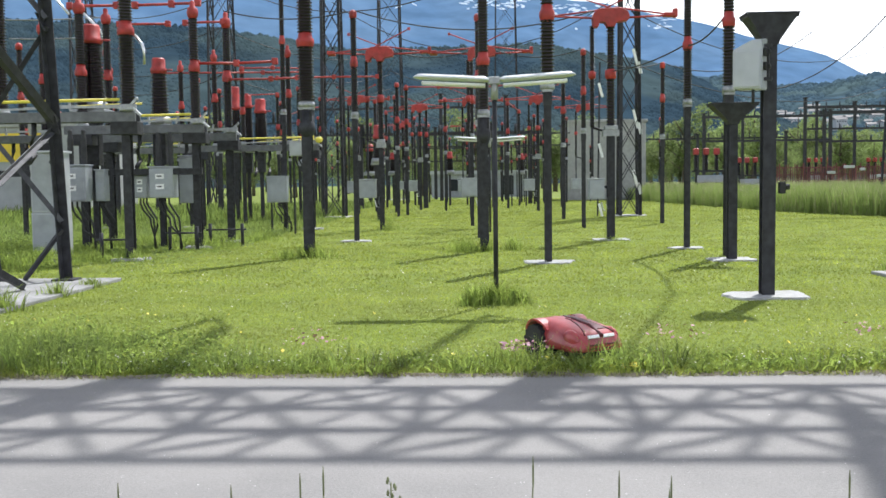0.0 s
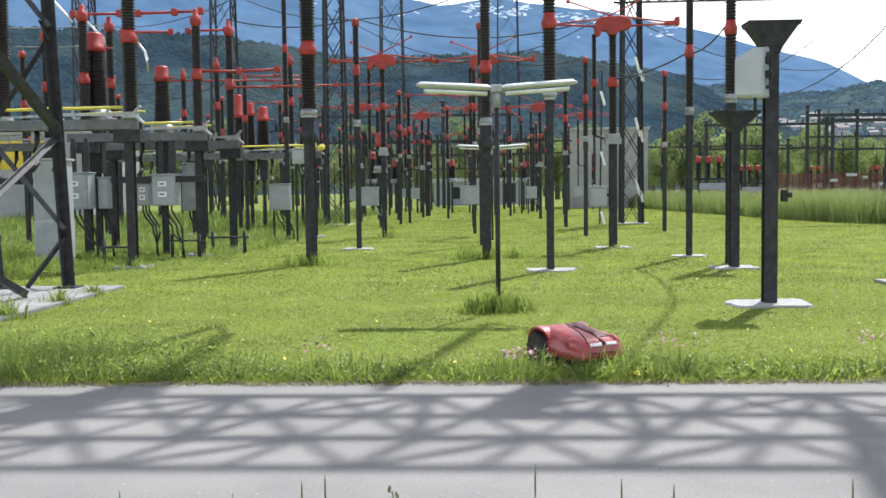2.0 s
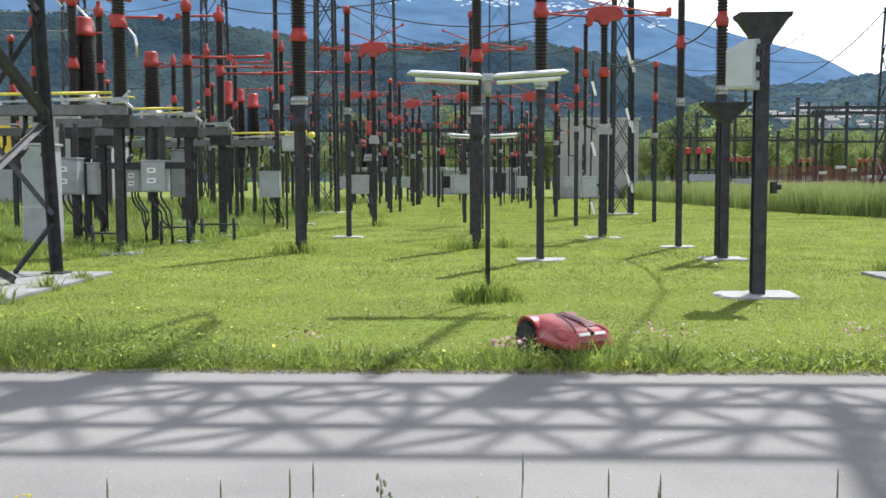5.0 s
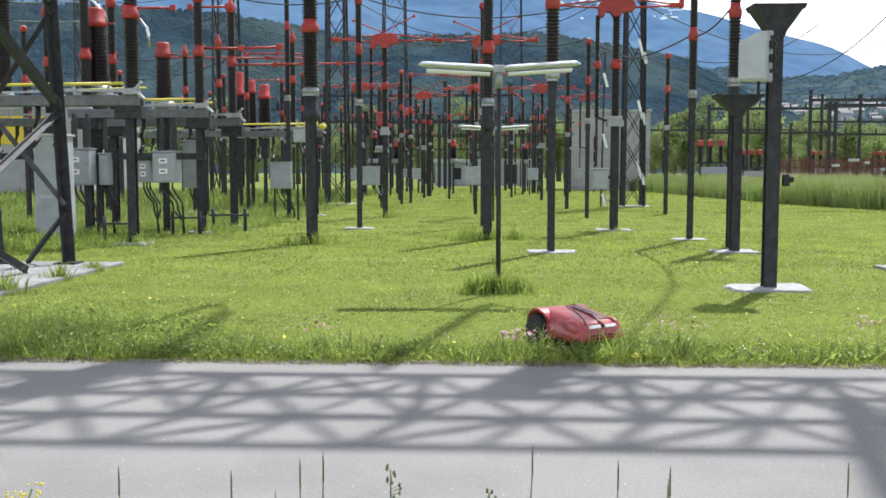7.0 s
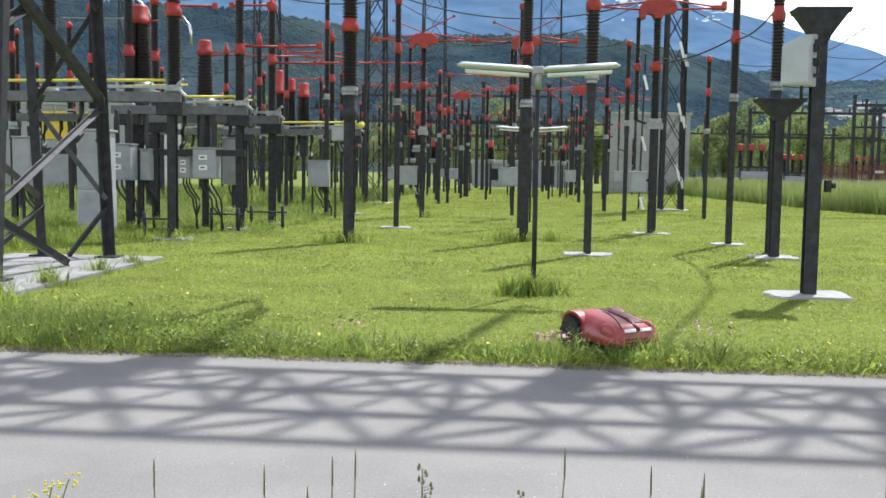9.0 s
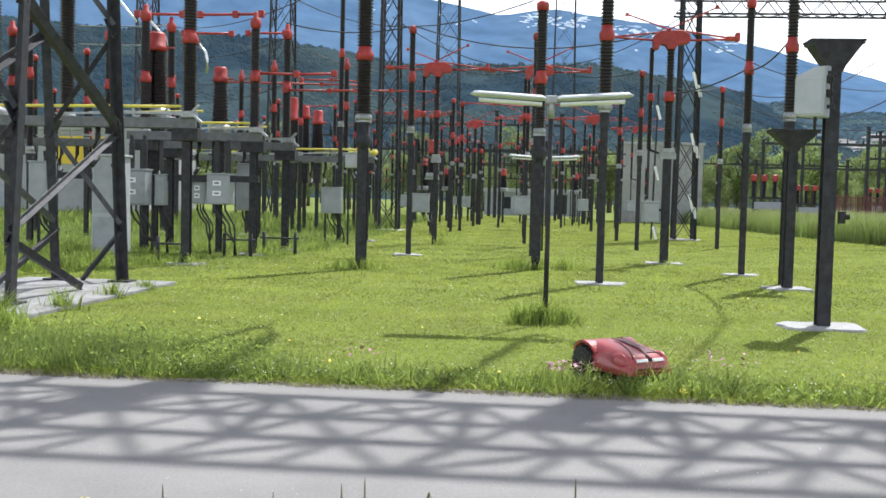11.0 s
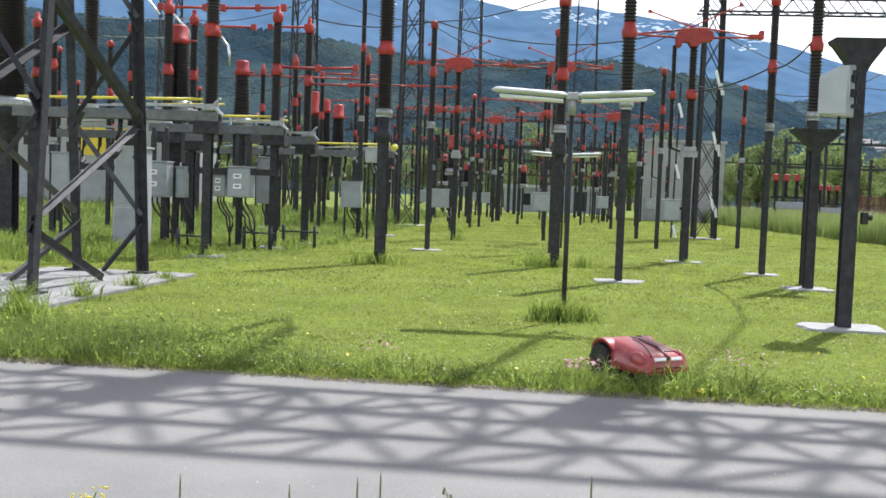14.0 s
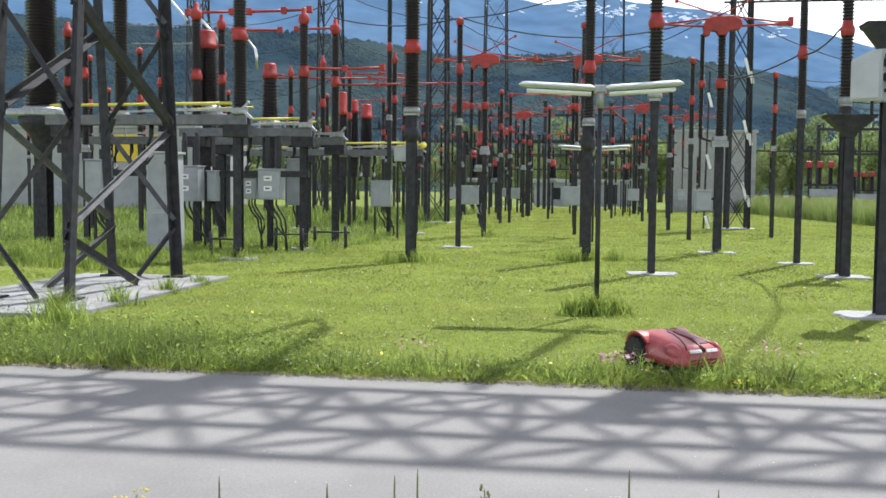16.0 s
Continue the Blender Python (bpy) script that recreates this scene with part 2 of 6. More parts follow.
def bm_hpost(bm, x, y, z0, z1, w, d, t=0.014):
    """An H-section column, flanges across the view."""
    a, b, c = w / 2, d / 2, t / 2
    pr = [(-a, -b), (a, -b), (a, -b + t), (c, -b + t), (c, b - t), (a, b - t), (a, b), (-a, b), (-a, b - t), (-c, b - t), (-c, -b + t), (-a, -b + t)]
    lo = [bm.verts.new((x + p, y + q, z0)) for p, q in pr]
    hi = [bm.verts.new((x + p, y + q, z1)) for p, q in pr]
    for i in range(12):
        j = (i + 1) % 12
        bm.faces.new((lo[i], lo[j], hi[j], hi[i]))
    bm.faces.new(lo[::-1])
    bm.faces.new(hi)


def finish(bm, name, mat):
    bmesh.ops.recalc_face_normals(bm, faces=bm.faces)
    me = bpy.data.meshes.new(name)
    bm.to_mesh(me)
    bm.free()
    me.materials.append(mat)
    return me


def part(name, bm, mat, parent, label="", at=None):
    ob = new(name, finish(bm, name, mat))
    ob.parent = parent
    if at is not None:
        ob.location = at
    if label:
        tagged(ob, label)
    return ob


def thing(name, x, y, z, label, category, group="", turn=0.0):
    ob = new(name)
    ob.matrix_basis = pose(x, y, z, 0, 0, turn)
    ob.empty_display_size = 0.2
    return tagged(ob, label, category, group)


def solid(name, bm, mat, label, category, group="", kind="", at=None):
    ob = new(name, finish(bm, name, mat))
    if at is not None:
        ob.location = at
    return tagged(ob, label, category, group, kind)


def tube(name, pts, r, mat, parent=None, label="", res=6):
    """A round cable along points, as a mesh."""
    bm = bmesh.new()
    pts = [Vector(p) for p in pts]
    rings = []
    for i, p in enumerate(pts):
        d = (pts[min(i + 1, len(pts) - 1)] - pts[max(i - 1, 0)]).normalized()
        q = d.to_track_quat('Z', 'Y')
        rings.append([bm.verts.new(p + q @ Vector((r * math.cos(2 * math.pi * k / res), r * math.sin(2 * math.pi * k / res), 0))) for k in range(res)])
    for a, b in zip(rings, rings[1:]):
        for k in range(res):
            f = bm.faces.new((a[k], a[(k + 1) % res], b[(k + 1) % res], b[k]))
            f.smooth = True
    bm.faces.new(rings[0][::-1])
    bm.faces.new(rings[-1])
    if parent is not None:
        return part(name, bm, mat, parent, label)
    ob = new(name, finish(bm, name, mat))
    return ob


def sag(a, b, drop, n=14):
    a, b = Vector(a), Vector(b)
    return [a.lerp(b, i / n) - Vector((0, 0, 4 * drop * (i / n) * (1 - i / n))) for i in range(n + 1)]


def ribs(bm, r, shed, z0, z1, pitch, seg=16, taper=1.0, core=True):
    """A ribbed insulator body: a core with umbrella sheds."""
    n = max(2, round((z1 - z0) / pitch))
    p = (z1 - z0) / n
    prof = []
    for i in range(n):
        k = 1 + (taper - 1) * i / n
        z = z0 + i * p
        prof += [(r * k, z), (r * k, z + p * 0.30), (shed * k, z + p * 0.42), (shed * k * 0.985, z + p * 0.56), (r * k, z + p * 0.95)]
    bm_lathe(bm, prof, seg)


def stuff(name, verts, faces, mat, label, category, parent=None):
    me = bpy.data.meshes.new(name)
    nv, nf = len(verts), len(faces)
    k = faces.shape[1]
    me.vertices.add(nv)
    me.vertices.foreach_set("co", np.asarray(verts, dtype=np.float32).ravel())
    me.loops.add(nf * k)
    me.loops.foreach_set("vertex_index", np.asarray(faces, dtype=np.int32).ravel())
    me.polygons.add(nf)
    me.polygons.foreach_set("loop_start", np.arange(nf, dtype=np.int32) * k)
    me.polygons.foreach_set("loop_total", np.full(nf, k, dtype=np.int32))
    me.update(calc_edges=True)
    me.materials.append(mat)
    return tagged(new(name, me), label, category, "", "stuff")


def blades(rng, x, y, h, w, lean, z=0.0):
    """Grass blades, two triangles each: roots at x, y, of height h and width w, bent by lean."""
    n = len(x)
    a = rng.uniform(0, 2 * np.pi, n)
    b = rng.uniform(0, 2 * np.pi, n)
    l = lean * h * rng.uniform(0.2, 1.0, n)
    zz = np.broadcast_to(np.asarray(z, dtype=float), (n,))
    dx, dy = np.cos(a) * w / 2, np.sin(a) * w / 2
    lx, ly = np.cos(b) * l, np.sin(b) * l
    v = np.empty((n, 5, 3))
    v[:, 0] = np.stack([x - dx, y - dy, zz], 1)
    v[:, 1] = np.stack([x + dx, y + dy, zz], 1)
    v[:, 2] = np.stack([x - dx * 0.7 + lx * 0.35, y - dy * 0.7 + ly * 0.35, zz + h * 0.6], 1)
    v[:, 3] = np.stack([x + dx * 0.7 + lx * 0.35, y + dy * 0.7 + ly * 0.35, zz + h * 0.6], 1)
    v[:, 4] = np.stack([x + lx, y + ly, zz + h], 1)
    i = np.arange(n)[:, None] * 5
    f = np.concatenate([i + np.array([[0, 1, 3]]), i + np.array([[0, 3, 2]]), i + np.array([[2, 3, 4]])], 0)
    return v.reshape(-1, 3), f

# ---- ground, road, distance ----
TURN = -2.4


def yard(u, v, z=0.0):
    """From the yard's own axes (u along the road, v across it) to the world."""
    c, s = math.cos(radians(TURN)), math.sin(radians(TURN))
    return Vector((u * c - v * s, u * s + v * c, z))


rng = np.random.default_rng(7)

bm = bmesh.new()
bmesh.ops.create_grid(bm, x_segments=40, y_segments=40, size=4500)
solid("ground", bm, SOIL, "green mown lawn ground reaching the hills", "ground", kind="structure")

bm = bmesh.new()
nseg = 260
top, low = [], []
for i in range(nseg + 1):
    u = -26 + 52 * i / nseg
    e1 = 6.93 + 0.075 * noise.noise((u * 1.7, 3.1, 0)) + 0.05 * noise.noise((u * 6.1, 9.1, 0))
    e0 = 3.05 + 0.08 * noise.noise((u * 1.3, 7.7, 0))
    top.append(bm.verts.new(yard(u, e1, 0.012)))
    low.append(bm.verts.new(yard(u, e0, 0.012)))
for i in range(nseg):
    bm.faces.new((low[i], low[i + 1], top[i + 1], top[i]))
ex = bmesh.ops.extrude_face_region(bm, geom=list(bm.faces))
bmesh.ops.translate(bm, vec=(0, 0, -0.08), verts=[g for g in ex["geom"] if isinstance(g, bmesh.types.BMVert)])
road = solid("road", bm, ROAD, "pale grey weathered asphalt service road", "road", kind="structure")


bm = bmesh.new()
rim = []
for i in range(nseg * 2 + 1):
    u = -13 + 26 * i / (nseg * 2)
    e1 = 6.93 + 0.075 * noise.noise((u * 1.7, 3.1, 0)) + 0.05 * noise.noise((u * 6.1, 9.1, 0))
    a = e1 - 0.02 + 0.035 * noise.noise((u * 3.3, 1.0, 2.0)) + 0.02 * noise.noise((u * 15, 4.0, 2.0))
    rim.append((bm.verts.new(yard(u, a, 0.0125)), bm.verts.new(yard(u, a + 0.04, 0.024)), bm.verts.new(yard(u, e1 + 0.16 + 0.06 * noise.noise((u * 2.7, 5.0, 1.0)), 0.006))))
for p, q in zip(rim, rim[1:]):
    bm.faces.new((p[0], q[0], q[1], p[1]))
    bm.faces.new((p[1], q[1], q[2], p[2]))
solid("verge_earth", bm, EARTH, "bare earth and sand along the asphalt edge", "earth", kind="structure")


def ridge(name, mat, dist, pts, base, label, rough, seed, depth, cols=150, rows=26):
    """A hillside that rises from base to a skyline given by bearing and height in degrees."""
    bm = bmesh.new()
    az = [p[0] for p in pts]
    el = [p[1] for p in pts]
    grid = []
    for i in range(cols + 1):
        a = az[0] + (az[-1] - az[0]) * i / cols
        e = np.interp(a, az, el)
        col = []
        for j in range(rows + 1):
            k = j / rows
            d = dist * (1 - depth * (1 - k))
            x, y = d * math.sin(radians(a)), d * math.cos(radians(a))
            h = dist * math.tan(radians(e)) * (k ** 1.25)
            h += rough * dist * (noise.fractal((a * 0.35 + seed, k * 4 + seed, 0.3), 1.0, 2.0, 6)) * math.sin(k * math.pi * 0.5) * (1.0 if j < rows else 0.3)
            col.append(bm.verts.new((x, y, max(base, h + 1.4) if j else base)))
        grid.append(col)
    for i in range(cols):
        for j in range(rows):
            f = bm.faces.new((grid[i][j], grid[i + 1][j], grid[i + 1][j + 1], grid[i][j + 1]))
            f.smooth = True
    return solid(name, bm, mat, label, "mountain", kind="structure")


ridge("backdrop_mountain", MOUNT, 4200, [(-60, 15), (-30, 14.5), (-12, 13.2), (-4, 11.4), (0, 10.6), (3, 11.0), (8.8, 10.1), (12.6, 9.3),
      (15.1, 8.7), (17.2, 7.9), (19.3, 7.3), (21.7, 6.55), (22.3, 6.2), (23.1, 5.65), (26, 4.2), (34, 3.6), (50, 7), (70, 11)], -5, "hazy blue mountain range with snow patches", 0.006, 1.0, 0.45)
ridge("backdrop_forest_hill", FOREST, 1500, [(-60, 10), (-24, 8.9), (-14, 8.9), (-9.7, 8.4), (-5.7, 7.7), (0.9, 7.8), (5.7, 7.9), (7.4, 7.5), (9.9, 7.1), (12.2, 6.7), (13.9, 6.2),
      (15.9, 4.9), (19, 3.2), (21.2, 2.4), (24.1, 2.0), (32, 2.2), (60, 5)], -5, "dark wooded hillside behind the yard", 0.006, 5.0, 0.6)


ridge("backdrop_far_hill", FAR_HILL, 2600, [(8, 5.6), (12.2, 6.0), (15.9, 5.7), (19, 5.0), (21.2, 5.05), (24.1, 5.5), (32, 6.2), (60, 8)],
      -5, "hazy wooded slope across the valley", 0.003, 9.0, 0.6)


def far_trees(name, n, dist, sky, a0, a1, label, seed, mat, size):
    """Small pointed crowns all over a far hillside."""
    r = np.random.default_rng(seed)
    V, F = [], []
    az_t, el_t = [p[0] for p in sky], [p[1] for p in sky]
    k0 = 0
    for i in range(n):
        a = r.uniform(a0, a1)
        k = r.uniform(0.05, 1.0)
        d = dist * (1 - 0.6 * (1 - k))
        e = float(np.interp(a, az_t, el_t))
        z = dist * math.tan(radians(e)) * k ** 1.25
        if dist > 2000 and noise.noise((a * 0.7, k * 5, 2.0)) > 0.12:
            continue
        s = size * r.uniform(0.6, 1.3) * (0.55 + 0.45 * k)
        x, y = d * math.sin(radians(a)), d * math.cos(radians(a))
        ring = 5
        w = s * r.uniform(0.45, 0.75)
        o = r.uniform(0, 6)
        pts = [(x + w * 0.8 * math.cos(o + t * 1.257), y + w * 0.8 * math.sin(o + t * 1.257), z - s * 0.3) for t in range(ring)]
        pts += [(x + w * math.cos(o + 0.4 + t * 1.257) * r.uniform(0.7, 1.2), y + w * math.sin(o + 0.4 + t * 1.257), z + s * r.uniform(0.4, 0.65)) for t in range(ring)]
        pts.append((x, y, z + s))
        V += pts
        for t in range(ring):
            u = (t + 1) % ring
            F += [(k0 + t, k0 + u, k0 + 5 + u), (k0 + t, k0 + 5 + u, k0 + 5 + t), (k0 + 5 + t, k0 + 5 + u, k0 + 10)]
        k0 += 11
    return stuff(name, np.array(V), np.array(F), mat, label, "forest")


NEAR_SKY = ((-60, 10), (-24, 8.9), (-14, 8.9), (-9.7, 8.4), (-5.7, 7.7), (5.7, 7.9), (9.9, 7.1), (13.9, 6.2), (15.9, 4.9), (19, 3.2), (24.1, 2.0), (32, 2.2))
FAR_SKY = ((8, 5.6), (12.2, 6.0), (15.9, 5.7), (19, 5.0), (21.2, 5.05), (24.1, 5.5), (32, 6.2))
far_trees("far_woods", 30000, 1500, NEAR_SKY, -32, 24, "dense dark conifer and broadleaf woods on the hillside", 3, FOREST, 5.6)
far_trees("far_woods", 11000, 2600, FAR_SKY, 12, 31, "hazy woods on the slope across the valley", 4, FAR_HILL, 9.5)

# snow fields high on the range, as thin sheets that follow it
snow_v, snow_f = [], []
rs = np.random.default_rng(11)
for (a, e, n) in ((7.5, 9.75, 26), (12.6, 8.9, 12), (-2, 10.6, 4), (2.5, 10.4, 30), (9.5, 9.3, 16), (-7, 11, 3), (4.5, 10.2, 24)):
    for i in range(n):
        aa, ee = a + rs.normal(0, 0.8), e + rs.normal(0, 0.22)
        d = 3560
        c = Vector((d * math.sin(radians(aa)), d * math.cos(radians(aa)), d * math.tan(radians(ee))))
        w, h = rs.uniform(4, 20), rs.uniform(1.5, 6)
        t = Vector((math.cos(radians(aa)), -math.sin(radians(aa)), 0))
        k = len(snow_v)
        ring = 7
        lean = rs.uniform(-0.8, 0.8)
        for q in range(ring):
            an = 2 * math.pi * q / ring
            rr = rs.uniform(0.5, 1.2)
            u, v = math.cos(an) * w * rr, math.sin(an) * h * rr
            snow_v.append(c + t * (u + lean * v * 2) + Vector((0, 0, v + lean * u * 0.25)))
        snow_v.append(c)
        snow_f += [(k + q, k + (q + 1) % ring, k + ring) for q in range(ring)]
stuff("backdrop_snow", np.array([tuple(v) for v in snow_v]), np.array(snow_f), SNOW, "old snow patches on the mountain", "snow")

# ---- equipment of the yard ----
def slab(bm, w, d, h=0.022, seed=0):
    """A low, slightly irregular concrete footing."""
    n = 30
    ring_t, ring_b = [], []
    for i in range(n):
        a = 2 * math.pi * i / n
        r = 1 / max(abs(math.cos(a)), abs(math.sin(a)))
        k = 1 + 0.3 * noise.noise((math.cos(a) * 2 + seed, math.sin(a) * 2, seed)) + 0.1 * noise.noise((math.cos(a) * 7 + seed, math.sin(a) * 7, seed))
        x, y = math.cos(a) * r * w / 2 * k, math.sin(a) * r * d / 2 * k
        ring_t.append(bm.verts.new((x * 0.94, y * 0.94, h)))
        ring_b.append(bm.verts.new((x, y, -0.03)))
    bm.faces.new(ring_t)
    for i in range(n):
        bm.faces.new((ring_b[i], ring_b[(i + 1) % n], ring_t[(i + 1) % n], ring_t[i]))


def column(x, y, ped, w, shed, z1, z2, seg=16, foot=0.0, label="", name="post_insulator", group="post insulators", cap=True, upper=True, seed=0):
    """A steel pedestal with two stacked ribbed insulators and red fittings."""
    t = thing(name, x, y, 0, label or "brown ribbed post insulator with red bands on steel column", "insulator", group, TURN)
    w *= 0.82
    bm = bmesh.new()
    bm_hpost(bm, 0, 0, 0, ped - 0.1, w, w)
    if w > 0.15:
        bm_lathe(bm, [(w * 0.55, ped - 0.62), (w * 0.82, ped - 0.5), (w * 0.82, ped - 0.36), (w * 0.7, ped - 0.34), (w * 0.7, ped - 0.1)], 10)
    part("steel_column", bm, STEEL, t)
    bm = bmesh.new()
    bm_box(bm, -w * 0.72, w * 0.72, -w * 0.72, w * 0.72, ped - 0.1, ped - 0.06)
    bm_lathe(bm, [(shed * 0.9, ped - 0.06), (shed * 1.05, ped - 0.05), (shed * 0.95, ped + 0.04), (shed * 0.7, ped + 0.07)], seg)
    part("base_flange", bm, GALV, t, "galvanised base flange")
    bm = bmesh.new()
    bm_box(bm, -w * 0.62, w * 0.62, -w * 0.56, w * 0.56, ped - 0.32, ped - 0.103)
    part("column_head", bm, STEEL, t)
    if foot:
        bm = bmesh.new()
        slab(bm, foot, foot * 0.8, 0.025, seed)
        part("footing", bm, CONC, t, "pale concrete footing")
    bm = bmesh.new()
    ribs(bm, shed * 0.74, shed, ped + 0.06, z1, 0.06 if shed > 0.1 else 0.052, seg)
    part("lower_insulator", bm, PORC, t)
    bm = bmesh.new()
    r = shed * 0.98
    bm_lathe(bm, [(r * 0.7, z1 - 0.05), (r * 0.95, z1 - 0.03), (r * 1.08, z1 + 0.06), (r * 1.08, z1 + 0.12), (r * 0.85, z1 + 0.16), (r * 0.8, z1 + 0.24), (r * 0.62, z1 + 0.25)], 8 if shed > 0.1 else 6)
    part("red_band", bm, RED, t, "red painted coupling band")
    if upper:
        bm = bmesh.new()
        ribs(bm, shed * 0.68, shed * 0.92, z1 + 0.24, z2, 0.06 if shed > 0.1 else 0.052, seg)
        part("upper_insulator", bm, PORC, t)
        if cap:
            bm = bmesh.new()
            bm_lathe(bm, [(r * 0.6, z2), (r * 1.0, z2 + 0.02), (r * 1.05, z2 + 0.14), (r * 0.7, z2 + 0.18), (r * 0.35, z2 + 0.2)], 10)
            part("red_cap", bm, RED, t, "red painted top fitting")
    return t


def disconnector(x, y, ped, zh, shed, w, seg=12, arms=1.42, shaft=-0.42, box=True, turn=0.0, foot=0.0, box_size=(0.5, 0.54)):
    """A switch: main insulator, slim drive column beside it, red head with long contact arms."""
    t = thing("disconnector", x, y, 0, "tall disconnector switch with red head, long red arms and drive box", "switch", "disconnectors", TURN + turn)
    w *= 0.85
    bm = bmesh.new()
    bm_hpost(bm, 0, 0, 0, ped - 0.06, w, w)
    part("steel_column", bm, STEEL, t)
    bm = bmesh.new()
    bm_box(bm, -w * 1.05, w * 1.05, -w * 0.7, w * 0.7, ped - 0.22, ped - 0.08)
    bm_box(bm, -w * 0.85, w * 0.85, -w * 0.8, w * 0.8, ped - 0.08, ped + 0.02, 0.01)
    part("base_bracket", bm, GALV, t, "galvanised bracket")
    if foot:
        bm = bmesh.new()
        slab(bm, foot, foot * 0.8, 0.025, x)
        part("footing", bm, CONC, t, "pale concrete footing")
    zm = (ped + zh) / 2 - 0.05
    bm = bmesh.new()
    ribs(bm, shed * 0.7, shed, ped + 0.02, zm - 0.06, 0.07, seg)
    part("lower_insulator", bm, PORC, t)
    bm = bmesh.new()
    bm_lathe(bm, [(shed * 0.7, zm - 0.08), (shed * 1.12, zm - 0.05), (shed * 1.12, zm + 0.12), (shed * 0.7, zm + 0.16)], 8)
    part("red_band", bm, RED, t, "red painted coupling band")
    bm = bmesh.new()
    ribs(bm, shed * 0.6, shed * 0.9, zm + 0.14, zh - 0.14, 0.07, seg)
    part("upper_insulator", bm, PORC, t)
    # slim rotating column
    bm = bmesh.new()
    bm_rod(bm, (shaft, 0.1, 1.5), (shaft, 0.1, ped), 0.03)
    bm_rod(bm, (shaft, 0.1, ped), (0, 0.1, ped - 0.14), 0.03)
    part("drive_shaft", bm, STEEL, t)
    bm = bmesh.new()
    ribs(bm, 0.045, 0.062, ped, zm - 0.04, 0.06, 8)
    ribs(bm, 0.045, 0.062, zm + 0.12, zh - 0.1, 0.06, 8)
    part("drive_insulator", bm, PORC, t)
    bm = bmesh.new()
    bm_lathe(bm, [(0.05, zm - 0.06), (0.085, zm - 0.02), (0.085, zm + 0.1), (0.05, zm + 0.13)], 8, (shaft, 0.1, 0))
    part("drive_band", bm, RED, t)
    for o in t.children:
        if o.name.startswith("drive_insulator"):
            o.location = (shaft, 0.1, 0)
    # head
    bm = bmesh.new()
    hw = 0.43
    prof = [(-hw, 0.04), (-hw * 0.94, 0.16), (-hw * 0.55, 0.27), (hw * 0.55, 0.28), (hw * 0.9, 0.2), (hw, 0.08), (hw * 0.9, -0.02), (hw * 0.3, -0.04), (hw * 0.2, -0.16), (-hw * 0.2, -0.16), (-hw * 0.3, -0.04), (-hw * 0.6, -0.02), (-hw * 0.68, -0.16), (-hw * 0.95, -0.16)]
    fr = [bm.verts.new((px, -0.14, zh + pz)) for px, pz in prof]
    bk = [bm.verts.new((px, 0.14, zh + pz)) for px, pz in prof]
    bm.faces.new(fr)
    bm.faces.new(bk[::-1])
    for i in range(len(prof)):
        j = (i + 1) % len(prof)
        bm.faces.new((fr[i], bk[i], bk[j], fr[j]))
    bmesh.ops.bevel(bm, geom=list(bm.edges), offset=0.014, segments=1, affect='EDGES')
    part("red_head", bm, RED, t, "red painted switch head")
    bm = bmesh.new()
    bm_rod(bm, (-0.4, 0, zh + 0.06), (-arms, -0.15, zh + 0.1), 0.024)
    bm_rod(bm, (-0.1, 0, zh + 0.26), (-arms, 0.15, zh + 0.14), 0.022)
    bm_box(bm, -arms - 0.14, -arms + 0.08, -0.19, 0.19, zh + 0.05, zh + 0.16, 0.02)
    part("contact_arm", bm, RED, t)
    bm = bmesh.new()
    bm_rod(bm, (0.4, 0, zh + 0.06), (arms - 0.1, -0.1, zh + 0.08), 0.024)
    bm_rod(bm, (0.1, 0, zh + 0.3), (arms - 0.1, 0.1, zh + 0.14), 0.022)
    bm_box(bm, arms - 0.2, arms + 0.06, -0.12, 0.12, zh + 0.06, zh + 0.15, 0.02)
    bm_box(bm, arms + 0.02, arms + 0.12, -0.1, 0.1, zh + 0.04, zh + 0.24, 0.02)
    part("contact_arm", bm, RED, t)
    bm = bmesh.new()
    bm_rod(bm, (0.15, 0.1, zh + 0.26), (-0.98, 0.5, zh + 0.74), 0.018)
    bm_box(bm, -1.03, -0.95, 0.46, 0.54, zh + 0.7, zh + 0.78, 0.01)
    part("arcing_horn", bm, RED, t)
    bm = bmesh.new()
    bm_rod(bm, (-0.15, -0.1, zh + 0.26), (0.92, -0.5, zh + 0.72), 0.018)
    bm_box(bm, 0.88, 0.96, -0.54, -0.46, zh + 0.68, zh + 0.76, 0.01)
    part("arcing_horn", bm, RED, t)
    if box:
        cabinet_mesh(t, shaft + (0.5 - box_size[0]) * 0.5, -0.05, 0.97, box_size[0], 0.3, box_size[1])
        bm = bmesh.new()
        bm_bar(bm, (shaft - 0.05, 0.1, 1.25), (0, 0.0, 1.25), 0.06)
        part("bracket", bm, STEEL, t)
        tube("conduit", [(shaft + 0.2, 0.0, 0.9), (shaft + 0.24, 0, 0.72), (shaft + 0.36, 0, 0.66), (-0.1, 0, 0.85), (-0.08, 0, 1.0)], 0.018, BOXL, t)
    return t


